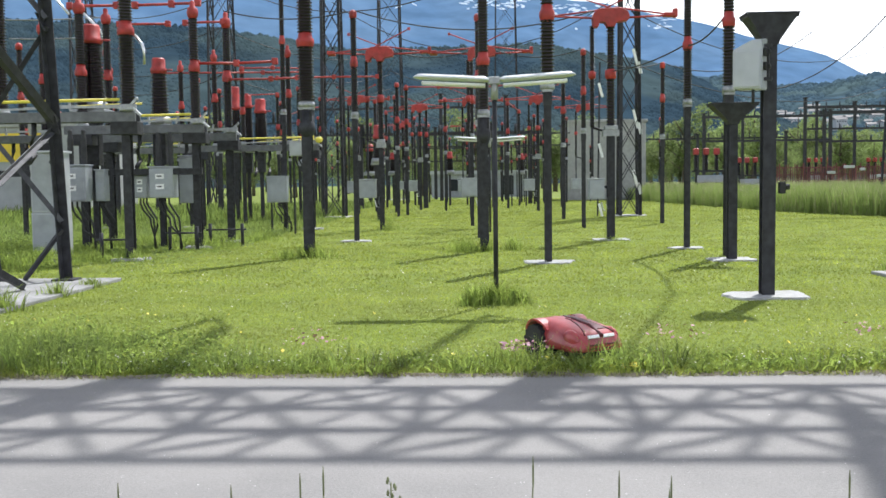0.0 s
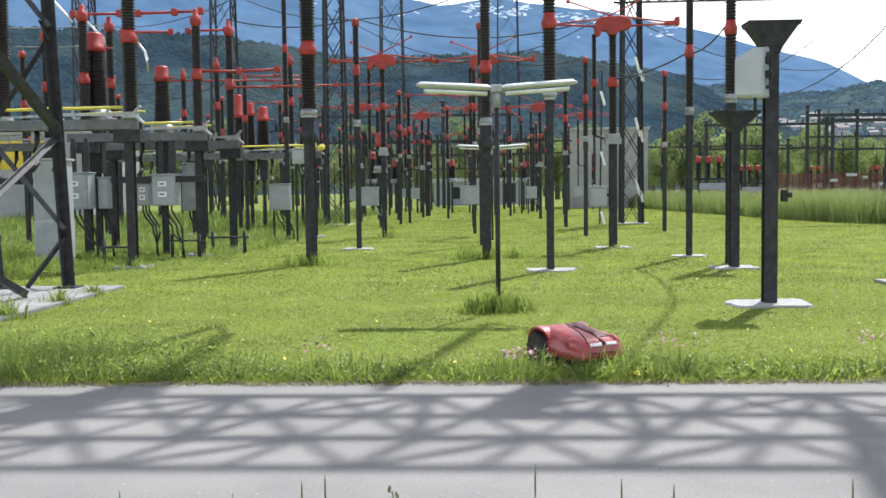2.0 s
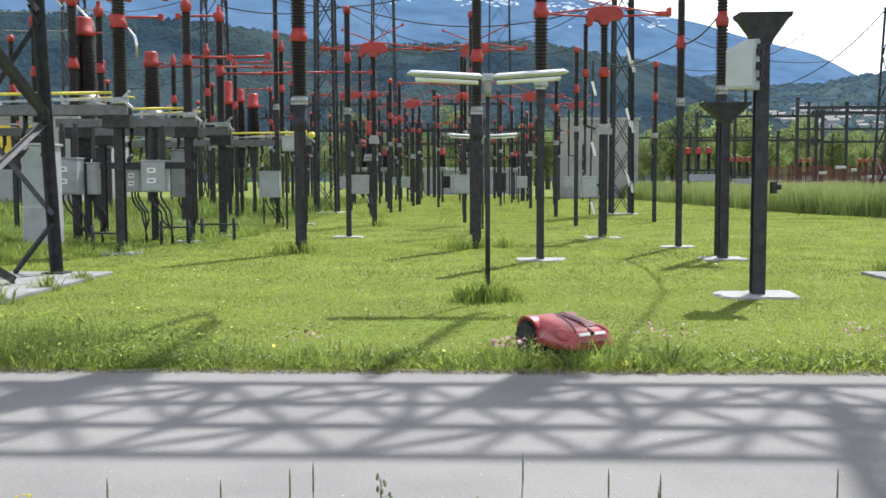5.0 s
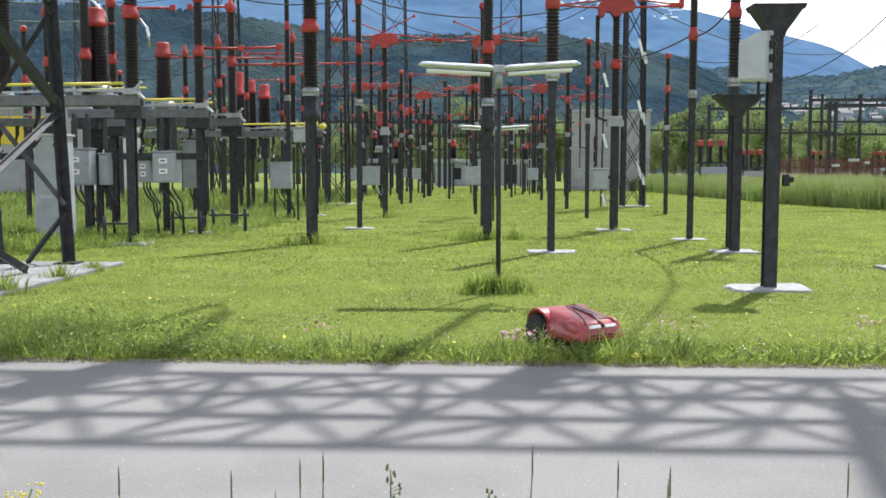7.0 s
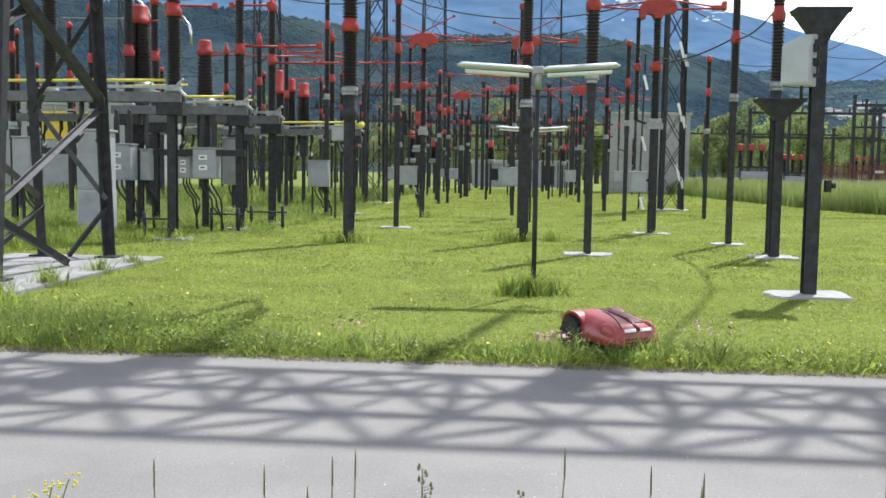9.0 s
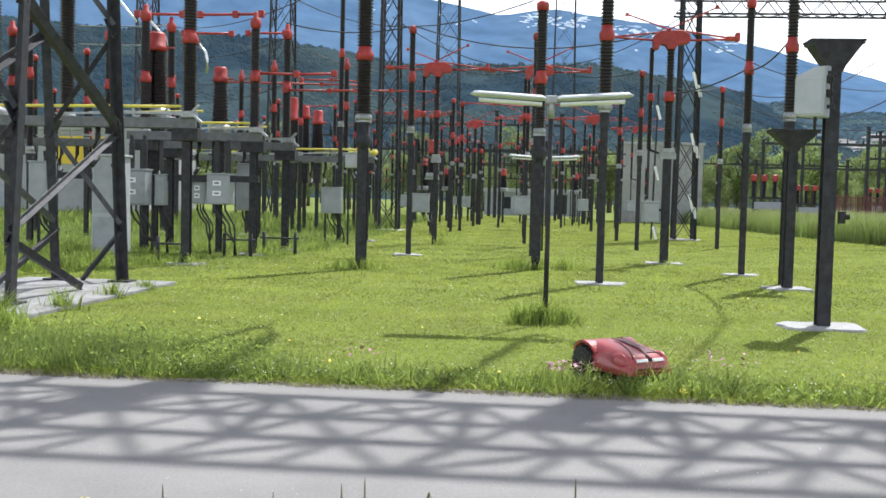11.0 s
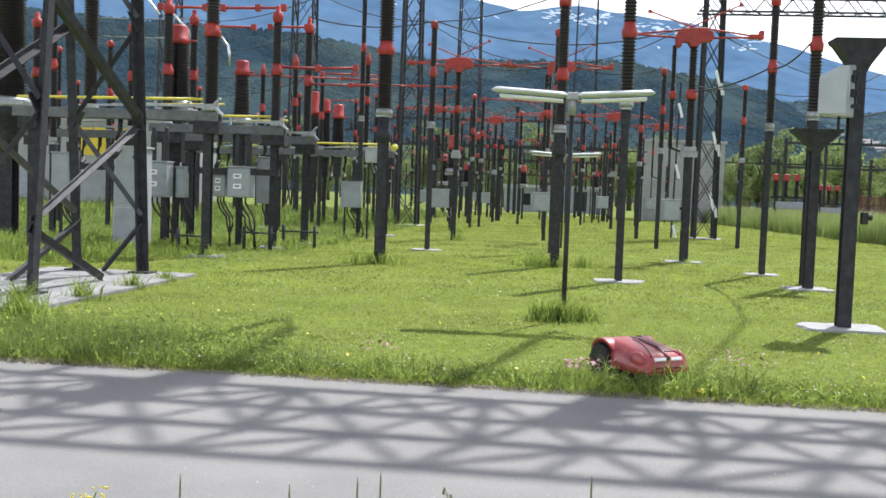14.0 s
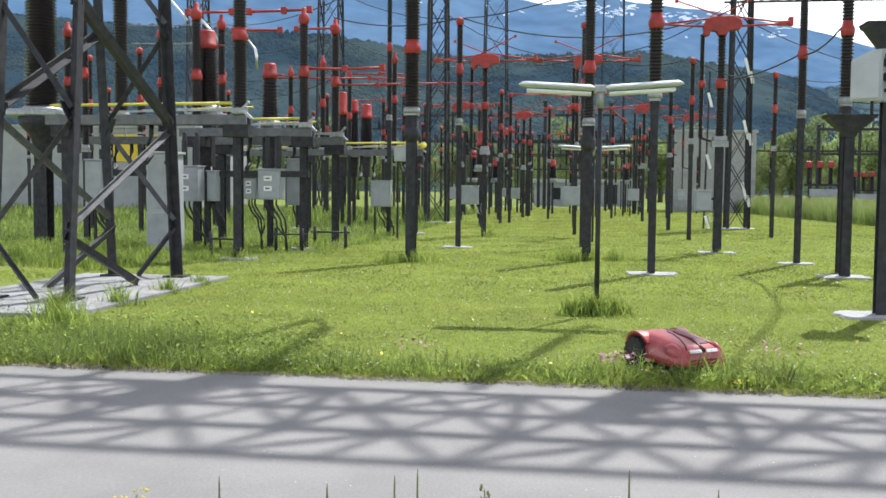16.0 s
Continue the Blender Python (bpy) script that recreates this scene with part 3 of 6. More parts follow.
def cabinet_mesh(t, x, y, z, w, d, h, mat=None, labels=0):
    bm = bmesh.new()
    bm_box(bm, x - w / 2, x + w / 2, y - d / 2, y + d / 2, z, z + h, 0.015)
    b = part("drive_box", bm, mat or BOXG, t, "grey enamelled drive box")
    bm = bmesh.new()
    bm_box(bm, x - w / 2 + 0.03, x + w / 2 - 0.03, y - d / 2 - 0.018, y - d / 2 - 0.003, z + 0.03, z + h - 0.03, 0.006)
    part("box_door", bm, mat or BOXG, b)
    bm = bmesh.new()
    bm_box(bm, x - w / 2 - 0.02, x + w / 2 + 0.02, y - d / 2 - 0.03, y + d / 2 + 0.02, z + h + 0.002, z + h + 0.03, 0.008)
    part("box_lid", bm, mat or BOXL, b)
    for i in range(labels):
        zz = z + h * (0.72 - 0.34 * i)
        bm = bmesh.new()
        bm_box(bm, x - w * 0.22, x + w * 0.14, y - d / 2 - 0.026, y - d / 2 - 0.02, zz - 0.06, zz + 0.05)
        lb = part("label_plate", bm, LABEL, b, "white label plate")
        bm = bmesh.new()
        bm_box(bm, x - w * 0.15, x + w * 0.05, y - d / 2 - 0.0285, y - d / 2 - 0.027, zz - 0.02, zz + 0.012)
        part("label_print", bm, INK, b)
    return b


def trumpet_post(x, y, h, w, head, depth, foot, box=False):
    """A bare steel column with a flared head, waiting for its apparatus."""
    t = thing("pedestal", x, y, 0, "dark steel pedestal with a flared head on a pale footing", "pedestal", "bare pedestals", TURN)
    bm = bmesh.new()
    bm_hpost(bm, 0, 0, 0, h - 0.34, w, w, 0.018)
    part("steel_column", bm, STEEL, t)
    bm = bmesh.new()
    pr = [(-w / 2 - 0.01, h - 0.36), (-w / 2 - 0.03, h - 0.3), (-head / 2 + 0.03, h - 0.06), (-head / 2, h - 0.05), (-head / 2, h - 0.02), (head / 2, h - 0.02), (head / 2, h - 0.05), (head / 2 - 0.03, h - 0.06), (w / 2 + 0.03, h - 0.3), (w / 2 + 0.01, h - 0.36)]
    a = [bm.verts.new((px, -depth / 2 * (0.55 + 0.45 * (pz - h + 0.36) / 0.34), pz)) for px, pz in pr]
    b = [bm.verts.new((px, depth / 2 * (0.55 + 0.45 * (pz - h + 0.36) / 0.34), pz)) for px, pz in pr]
    bm.faces.new(a)
    bm.faces.new(b[::-1])
    for i in range(len(pr)):
        j = (i + 1) % len(pr)
        bm.faces.new((a[i], b[i], b[j], a[j]))
    part("flared_head", bm, STEEL, t)
    bm = bmesh.new()
    bm_box(bm, -head / 2 - 0.01, head / 2 + 0.01, -depth / 2 - 0.01, depth / 2 + 0.01, h - 0.02, h + 0.002, 0.004)
    part("top_plate", bm, STEEL, t)
    bm = bmesh.new()
    slab(bm, foot, foot * 0.85, 0.03, x * 3)
    part("footing", bm, CONC, t, "pale concrete footing")
    return t


P1 = trumpet_post(3.84, 11.48, 3.31, 0.15, 0.59, 0.34, 0.92)
P2 = trumpet_post(4.98, 16.71, 2.69, 0.15, 0.78, 0.4, 0.8)

# pale box hung on the front pedestal
jb = thing("junction_box", 3.58, 11.36, 2.42, "pale grey sloping-lid junction box fixed to a steel pedestal", "junction box", turn=-33)
jb.scale = (0.82, 1, 1)
bm = bmesh.new()
a = [bm.verts.new((px, -0.12, pz)) for px, pz in ((-0.2, 0.02), (0.2, 0.0), (0.2, 0.56), (0.06, 0.56), (-0.2, 0.46))]
b = [bm.verts.new((px, 0.14, pz)) for px, pz in ((-0.2, 0.02), (0.2, 0.0), (0.2, 0.6), (0.06, 0.6), (-0.2, 0.5))]
bm.faces.new(a)
bm.faces.new(b[::-1])
for i in range(5):
    j = (i + 1) % 5
    bm.faces.new((a[i], b[i], b[j], a[j]))
bmesh.ops.bevel(bm, geom=list(bm.edges), offset=0.012, segments=2, affect='EDGES')
part("box_body", bm, BOXL, jb)
bm = bmesh.new()
bm_box(bm, -0.18, 0.18, -0.136, -0.122, 0.03, 0.44, 0.006)
part("box_door", bm, BOXL, jb)
for zz in (0.22, 0.38):
    bm = bmesh.new()
    bm_box(bm, 0.2, 0.25, -0.06, 0.06, zz, zz + 0.09, 0.012)
    bm_rod(bm, (0.25, -0.03, zz + 0.045), (0.25, 0.05, zz + 0.045), 0.035, seg=10)
    part("latch", bm, RUBBER, jb, "dark clamp latch")
bm = bmesh.new()
bm_rod(bm, (0.05, 0, -0.16), (0.05, 0, 0.02), 0.022)
part("cable_gland", bm, RUBBER, jb)
bm = bmesh.new()
bm_bar(bm, (0.25, 0.012, 0.12), (0.25, 0.012, 0.5), 0.03)
bm_bar(bm, (0.2, 0.0, 0.12), (0.3, 0.02, 0.12), 0.04)
bm_bar(bm, (0.2, 0.0, 0.5), (0.3, 0.02, 0.5), 0.04)
part("mounting_bar", bm, STEEL, jb)
# small socket on the same pedestal
sk = thing("socket", 3.97, 11.44, 1.3, "small black socket fitting on a steel pedestal", "socket", turn=TURN)
bm = bmesh.new()
bm_box(bm, -0.01, 0.06, -0.04, 0.04, -0.08, 0.06, 0.01)
bm_rod(bm, (0.06, 0, 0.0), (0.11, 0, 0.0), 0.035)
part("socket_body", bm, RUBBER, sk)

# main columns
column(-2.56, 18.67, 2.92, 0.23, 0.165, 4.02, 5.35, 20, label="thick brown ribbed post insulator with red bands on steel column")
column(0.86, 19.75, 2.80, 0.22, 0.125, 3.76, 5.2, 16)
column(1.82, 16.71, 3.02, 0.15, 0.125, 4.14, 5.4, 16, foot=0.85, seed=3)
column(4.97, 19.74, 2.96, 0.135, 0.095, 4.02, 5.3, 14, foot=0.7, seed=5)
column(5.21, 17.75, 3.02, 0.16, 0.115, 4.16, 5.4, 16)
column(-2.08, 23.64, 3.07, 0.14, 0.09, 4.22, 5.36, 14, foot=0.75, seed=7)
column(4.23, 29.06, 2.90, 0.14, 0.085, 3.96, 5.1, 12)
column(7.09, 31.32, 2.80, 0.14, 0.085, 3.9, 4.95, 12)
column(4.5, 36.02, 2.75, 0.16, 0.1, 3.9, 5.2, 10)

d8 = disconnector(3.98, 22.95, 2.66, 5.12, 0.115, 0.21, 14, foot=0.85, box_size=(0.36, 0.46))
d12 = disconnector(-1.81, 29.43, 2.7, 5.2, 0.1, 0.16, 12)
for x, y in ((1.25, 29.6), (1.45, 47.0), (4.6, 46.5), (-1.1, 50.8), (-3.9, 45.5), (7.6, 52), (-2.4, 66), (2.2, 68)):
    copy_thing(d12, pose(x, y, 0, 0, 0, TURN))

# further rows of slim columns
base_col = column(-1.83, 40.94, 2.9, 0.14, 0.1, 3.95, 5.4, 8)
for x, y in ((-1.5, 42.4), (-0.81, 53.7), (4.47, 41.2), (4.58, 57.5), (3.5, 51.4), (0.95, 24.6), (0.98, 31.5), (1.15, 38.0), (1.3, 43.5), (1.7, 58), (-7.08, 35.0), (-4.9, 35.2),
             (-7.5, 45), (-9.4, 38), (-10.5, 46), (-6.2, 52), (-9, 58), (-12.5, 52), (-3.2, 57), (-5.5, 62), (-13, 62), (-1, 63), (3.3, 62), (5.8, 61), (8.2, 45), (-11.8, 34), (-13.6, 41), (-16, 48), (-8.8, 66), (-4.2, 71), (0.4, 72), (5, 73)):
    copy_thing(base_col, pose(x, y, 0, 0, 0, TURN))


# ---- T-shaped tube lamps ----
def tube_lamp(x, y, h, arm, label):
    t = thing("tube_lamp", x, y, 0, label, "lamp", "tube lamps", TURN)
    bm = bmesh.new()
    bm_rod(bm, (0, 0, 0), (0, 0, h - 0.16), 0.028, seg=12)
    part("lamp_post", bm, STEEL, t)
    bm = bmesh.new()
    bm_rod(bm, (0, 0, h - 0.2), (0, 0, h + 0.05), 0.042, seg=12)
    bm_box(bm, -0.07, 0.07, -0.05, 0.05, h - 0.03, h + 0.06, 0.015)
    part("lamp_hub", bm, GALV, t)
    for s in (-1, 1):
        m = Matrix.Translation((0, 0, h)) @ Matrix.Rotation(radians(-s * 3.5), 4, 'Y') @ Matrix.Diagonal((s, 1, 1, 1))
        bm = bmesh.new()
        sec = []
        for i in range(17):
            u = i / 16
            px = 0.06 + (arm - 0.06) * u
            k = 1.0 if 0.06 < u < 0.9 else math.sqrt(max(0.05, 1 - ((u - 0.9) / 0.1) ** 2)) if u >= 0.9 else 0.6 + 0.4 * u / 0.06
            ring = []
            for q in range(12):
                an = 2 * math.pi * q / 12
                ring.append(bm.verts.new(m @ Vector((px, 0.13 * k * math.cos(an), 0.015 + (0.045 if math.sin(an) > 0 else 0.02) * k * math.sin(an)))))
            sec.append(ring)
        for r0, r1 in zip(sec, sec[1:]):
            for q in range(12):
                f = bm.faces.new((r0[q], r0[(q + 1) % 12], r1[(q + 1) % 12], r1[q]))
                f.smooth = True
        bm.faces.new(sec[0])
        bm.faces.new(sec[-1][::-1])
        arm_ob = part("lamp_arm", bm, ALUW, t, "pale domed lamp housing")
        bm = bmesh.new()
        for yy in (-0.06, 0.06):
            bm_rod(bm, m @ Vector((0.1, yy, -0.045)), m @ Vector((arm - 0.1, yy, -0.045)), 0.019, seg=10)
        part("glass_tube", bm, LABEL, arm_ob, "bright reflecting tube")
    return t


tube_lamp(0.61, 11.13, 2.53, 0.92, "T-shaped yard lamp with two pale arms on slim dark post")
far_lamp = tube_lamp(2.25, 30.6, 2.57, 1.0, "T-shaped yard lamp with two pale tube arms among the columns")
far_lamp.matrix_basis = pose(1.35, 27.3, 0, 0, 0, TURN)


# ---- breaker bays on cross beams ----
def breaker(x0, x1, y, zb, ins, label, ct=(), rods=True, posts=None):
    """A beam across two columns, with insulators, yellow rods and linkage on it."""
    t = thing("breaker_frame", x0, y, 0, label, "breaker", "breaker frames", TURN)
    L = x1 - x0
    for px in (posts or (0.12, L - 0.12)):
        bm = bmesh.new()
        bm_hpost(bm, px, 0, 0, zb - 0.1, 0.16, 0.16)
        part("steel_column", bm, STEEL, t)
        bm = bmesh.new()
        bm_box(bm, px - 0.26, px + 0.26, -0.16, 0.16, zb - 0.34, zb - 0.1, 0.01)
        part("column_head", bm, STEEL, t)
        bm = bmesh.new()
        slab(bm, 0.62, 0.5, 0.05, px + y)
        part("footing", bm, CONC, t, at=(px, 0, 0))
    bm = bmesh.new()
    bm_box(bm, -0.25, L + 0.1, -0.16, -0.1, zb - 0.1, zb + 0.09, 0.006)
    bm_box(bm, -0.25, L + 0.1, 0.1, 0.16, zb - 0.1, zb + 0.09, 0.006)
    bm_box(bm, -0.2, L + 0.06, -0.1, 0.1, zb + 0.05, zb + 0.085)
    part("cross_beam", bm, STEEL_LITE, t, "weathered grey steel beam")
    bm = bmesh.new()
    for k in range(3):
        bm_bar(bm, (L * (0.3 + 0.18 * k), -0.2, zb + 0.14 + 0.03 * k), (L + 0.16, -0.24, zb + 0.2 - 0.03 * k), 0.035)
    bm_box(bm, L - 0.16, L + 0.08, -0.26, -0.12, zb + 0.09, zb + 0.2, 0.02)
    bm_bar(bm, (L + 0.06, -0.24, zb + 0.2), (L + 0.2, -0.28, zb + 0.32), 0.04)
    bm_bar(bm, (L + 0.1, -0.26, zb + 0.14), (L + 0.26, -0.3, zb + 0.0), 0.045)
    bm_bar(bm, (L - 0.5, -0.2, zb + 0.1), (L - 0.44, -0.2, zb + 0.3), 0.04)
    bm_bar(bm, (L - 1.1, -0.2, zb + 0.1), (L - 1.12, -0.2, zb + 0.28), 0.04)
    part("linkage", bm, GALV, t, "galvanised switch linkage")
    if rods:
        bm = bmesh.new()
        bm_rod(bm, (-0.1, -0.22, zb + 0.27), (L - 0.15, -0.26, zb + 0.3), 0.028, seg=8)
        part("yellow_rod", bm, YEL, t, "yellow insulating rod")
        bm = bmesh.new()
        bm_rod(bm, (L * 0.5, 0.22, zb + 0.2), (L + 0.1, 0.24, zb + 0.26), 0.022, seg=8)
        part("yellow_rod", bm, YEL, t, "yellow insulating rod")
    for (px, shed, z1, z2) in ins:
        at = (px, 0, 0)
        bm = bmesh.new()
        bm_lathe(bm, [(shed * 1.1, zb + 0.087), (shed * 1.15, zb + 0.1), (shed * 0.9, zb + 0.16)], 14)
        part("base_flange", bm, GALV, t, at=at)
        bm = bmesh.new()
        ribs(bm, shed * 0.76, shed, zb + 0.15, z1, 0.058, 16)
        part("insulator", bm, PORC, t, at=at)
        bm = bmesh.new()
        bm_lathe(bm, [(shed * 0.8, z1 - 0.04), (shed * 1.08, z1), (shed * 1.08, z1 + 0.1), (shed * 0.85, z1 + 0.15), (shed * 0.75, z1 + 0.24)], 10)
        part("red_band", bm, RED, t, at=at)
        if z2:
            bm = bmesh.new()
            ribs(bm, shed * 0.7, shed * 0.9, z1 + 0.23, z2, 0.058, 16)
            part("insulator", bm, PORC, t, at=at)
            bm = bmesh.new()
            bm_lathe(bm, [(shed * 0.7, z2), (shed * 0.95, z2 + 0.05), (shed * 1.08, z2 + 0.13), (shed * 0.95, z2 + 0.22), (shed * 0.5, z2 + 0.26), (shed * 0.5, z2 + 0.36), (shed * 0.3, z2 + 0.39)], 12)
            part("red_cap", bm, RED, t, at=at)
    for k in range(2):
        px = L * 0.5 + 0.42 * k
        tube("cable_tail", [(px, 0.0, zb - 0.1), (px + 0.02, -0.05, zb - 0.3), (px - 0.03, -0.08, zb - 0.5), (px + 0.02, -0.05, zb - 0.7), (px + 0.02, -0.3, zb - 0.85)], 0.05, CABLE, t, res=8)
    return t


breaker(-9.6, -5.8, 18.6, 2.72, [(3.72, 0.15, 4.25, 5.7), (1.28, 0.15, 5.35, 6.7)], "breaker frame with grey beam, yellow rods and brown insulators")
breaker(-8.15, -5.35, 21.95, 2.68, [(2.68, 0.12, 3.95, 5.1), (0.12, 0.125, 3.9, 5.25)], "breaker frame with grey beam, yellow rods and brown insulators")
breaker(-8.35, -5.12, 24.3, 2.6, [(3.1, 0.115, 3.98, 5.25), (0.12, 0.115, 4.05, 5.4)], "breaker frame with grey beam, yellow rods and brown insulators", rods=False)
bk30 = breaker(-7.6, -3.9, 30.4, 2.55, [(0.6, 0.1, 4.0, 5.2), (2.9, 0.1, 4.1, 5.3)], "breaker frame with grey beam, yellow rods and brown insulators")
breaker(-12.6, -9.7, 24.6, 2.62, [(2.7, 0.11, 4.0, 5.2), (0.12, 0.13, 4.05, 5.3)], "breaker frame with grey beam, yellow rods and brown insulators", rods=False)
breaker(-11.4, -8.3, 33.0, 2.6, [(2.7, 0.1, 4.0, 5.2), (0.3, 0.1, 3.95, 5.15)], "breaker frame with grey beam, yellow rods and brown insulators")


def transformer(x, y, z0, z1, zc, r, stand, label="brown ribbed current transformer with a red head on a steel stand"):
    t = thing("current_transformer", x, y, 0, label, "transformer", "current transformers", TURN)
    large = zc > 6
    bm = bmesh.new()
    bm_hpost(bm, 0, 0, 0, 1.9, 0.34 if large else 0.125, 0.34 if large else 0.125)
    part("stand_post", bm, STEEL, t)
    bm = bmesh.new()
    if large:
        bm_lathe(bm, [(0.2, 1.9), (0.22, 2.35), (0.3, 2.62), (0.52, 2.86), (0.55, z0 - 0.2)], 16)
    else:
        bm_box(bm, -stand * 0.5, stand * 0.5, -0.13, 0.13, 1.9, z0 - 0.2, 0.01)
    part("stand_block", bm, STEEL, t)
    bm = bmesh.new()
    if large:
        bm_box(bm, -0.66, 0.66, -0.5, 0.5, z0 - 0.2, z0 - 0.02, 0.05)
    bm_lathe(bm, [(r * 1.2, z0 - 0.14), (r * 1.25, z0 - 0.02), (r * 1.0, z0 + 0.06)], 18)
    bm_box(bm, -r * 1.3, r * 1.3, -r * 1.1, r * 1.1, z0 - 0.2, z0 - 0.13, 0.02)
    part("base_tank", bm, GALV, t)
    bm = bmesh.new()
    ribs(bm, r * 0.84, r * 1.06, z0 + 0.05, z1, 0.078, 20, 0.8)
    part("ribbed_body", bm, PORC, t)
    bm = bmesh.new()
    q = r * 0.85
    bm_lathe(bm, [(q * 0.9, z1 - 0.02), (q * 1.05, z1 + 0.02), (q * 1.05, z1 + 0.1), (q * 0.85, z1 + 0.13), (q * 0.85, zc - 0.05), (q * 0.72, zc)], 20)
    bm_rod(bm, (q * 0.8, 0, z1 + 0.07), (q * 1.8, 0, z1 + 0.07), 0.02)
    part("red_head", bm, RED, t, "red painted head")
    return t


transformer(-7.98, 22.5, 3.3, 4.68, 5.1, 0.29, 0.3)
transformer(-6.48, 22.6, 2.95, 4.0, 4.34, 0.21, 0.3)
transformer(-7.15, 38.8, 2.9, 4.25, 4.8, 0.28, 0.3)
transformer(-7.75, 39.3, 2.9, 4.5, 5.0, 0.22, 0.3)
transformer(-8.15, 38.9, 2.9, 4.4, 5.3, 0.22, 0.3)
transformer(-12.03, 22.4, 3.25, 6.5, 7.0, 0.40, 0.45, "large brown ribbed transformer bushing on a dark steel stand")
transformer(-5.2, 37.2, 2.3, 3.0, 3.5, 0.22, 0.3)
transformer(-2.4, 36.8, 2.3, 3.1, 3.6, 0.2, 0.3)
transformer(0.5, 60, 2.1, 2.9, 3.3, 0.24, 0.3)
transformer(-4.4, 60, 2.1, 3.4, 3.8, 0.3, 0.3)
transformer(-3.0, 60.6, 2.1, 2.9, 3.3, 0.26, 0.3)
transformer(5.4, 66, 2.1, 2.9, 3.3, 0.22, 0.3)


def field_box(x, y, z, w, d, h, label, labels=2, legs=True, pale=False, sleeves=0.0):
    t = thing("control_box", x, y, 0, label, "control box", "control boxes", TURN)
    cabinet_mesh(t, 0, 0, z, w, d, h, BOXL if pale else BOXG, labels)
    if legs:
        for sx in (-1, 1):
            bm = bmesh.new()
            bm_bar(bm, (sx * w * 0.36, d * 0.3, 0), (sx * w * 0.36, d * 0.3, z + h * 0.8), 0.05)
            part("leg", bm, STEEL, t)
    if sleeves:
        for px in (-w * 0.26, w * 0.26):
            bm = bmesh.new()
            n = 9
            prof = []
            for q in range(n):
                zz = z + h + 0.03 + (sleeves - z - h - 0.03) * q / (n - 1)
                rr = 0.072 if q < n - 2 else 0.05
                prof += [(rr, zz), (rr * 0.82, zz + 0.035)]
            bm_lathe(bm, prof, 10, (px, 0.1, 0))
            part("cable_sleeve", bm, CABLE, t, "dark ribbed cable sleeve")
    for k in range(3):
        px = -w * 0.2 + w * 0.2 * k
        tube("cable", [(px, 0, z + 0.01), (px, 0.0, z - 0.12), (px + 0.06 + 0.02 * k, 0, z - 0.28), (px + 0.2, 0.02, z - 0.45), (px + 0.22, 0.02, z - 0.62), (w * 0.6, 0.05, 0.3), (w * 0.6 + 0.02 * k, 0.05, 0.0)], 0.023, CABLE, t)
    return t


field_box(-7.85, 20.95, 1.1, 0.56, 0.4, 0.76, "grey control box with white label plates under a breaker frame", legs=False, sleeves=2.6)
field_box(-7.38, 21.2, 1.1, 0.2, 0.3, 0.66, "narrow grey control box beside a breaker column", 0, legs=False)
field_box(-6.1, 21.4, 1.15, 0.52, 0.4, 0.66, "grey control box with white label plates under a breaker frame", legs=False, sleeves=2.55)
field_box(-6.62, 21.6, 1.15, 0.34, 0.34, 0.5, "small grey control box with label plates", 2, legs=False)
field_box(-6.02, 23.3, 1.0, 0.4, 0.4, 1.1, "grey control box behind the breaker columns", 0, legs=False)
field_box(-4.0, 27.5, 2.2, 0.5, 0.3, 0.4, "small pale box fixed under a beam", 0, pale=True)
field_box(-9.4, 19.8, 0.95, 0.42, 0.4, 1.0, "grey control box beside the lattice tower", 0)

# Darker grey on the front paints its shade; pale body stands for sunlit sides.
kiosk = thing("switch_cabinet", -8.0, 19.95, 0, "tall pale grey switch cabinet standing in the grass", "cabinet", turn=TURN + 2)
bm = bmesh.new()
bm_box(bm, -0.3, 0.3, -0.3, 0.3, 0.0, 0.9, 0.012)
part("plinth", bm, BOXL, kiosk)
bm = bmesh.new()
bm_box(bm, -0.27, 0.27, -0.312, -0.303, 0.1, 0.86, 0.004)
part("plinth_shade_panel", bm, BOXG, kiosk)
bm = bmesh.new()
bm_box(bm, -0.29, 0.29, -0.29, 0.29, 0.902, 2.1, 0.012)
part("cabinet_body", bm, BOXL, kiosk)
bm = bmesh.new()
bm_box(bm, -0.26, 0.26, -0.305, -0.292, 0.94, 2.05, 0.006)
part("door", bm, BOXG, kiosk)
bm = bmesh.new()
bm_box(bm, -0.33, 0.33, -0.33, 0.33, 2.102, 2.15, 0.01)
part("roof_cap", bm, BOXL, kiosk)

# low pipe frames in the grass by the breakers
for x, y, w in ((-6.62, 18.85, 0.6), (-5.95, 21.2, 0.6), (-5.4, 22.6, 0.75)):
    t = thing("pipe_frame", x, y, 0, "low dark pipe frame standing in the grass", "frame", "pipe frames", TURN)
    for px in (0, w):
        bm = bmesh.new()
        bm_rod(bm, (px, 0, 0), (px, 0, 0.52), 0.04)
        part("post", bm, STEEL, t)
    bm = bmesh.new()
    bm_rod(bm, (-0.1, 0, 0.38), (w + 0.1, 0, 0.38), 0.02)
    part("rail", bm, STEEL, t)


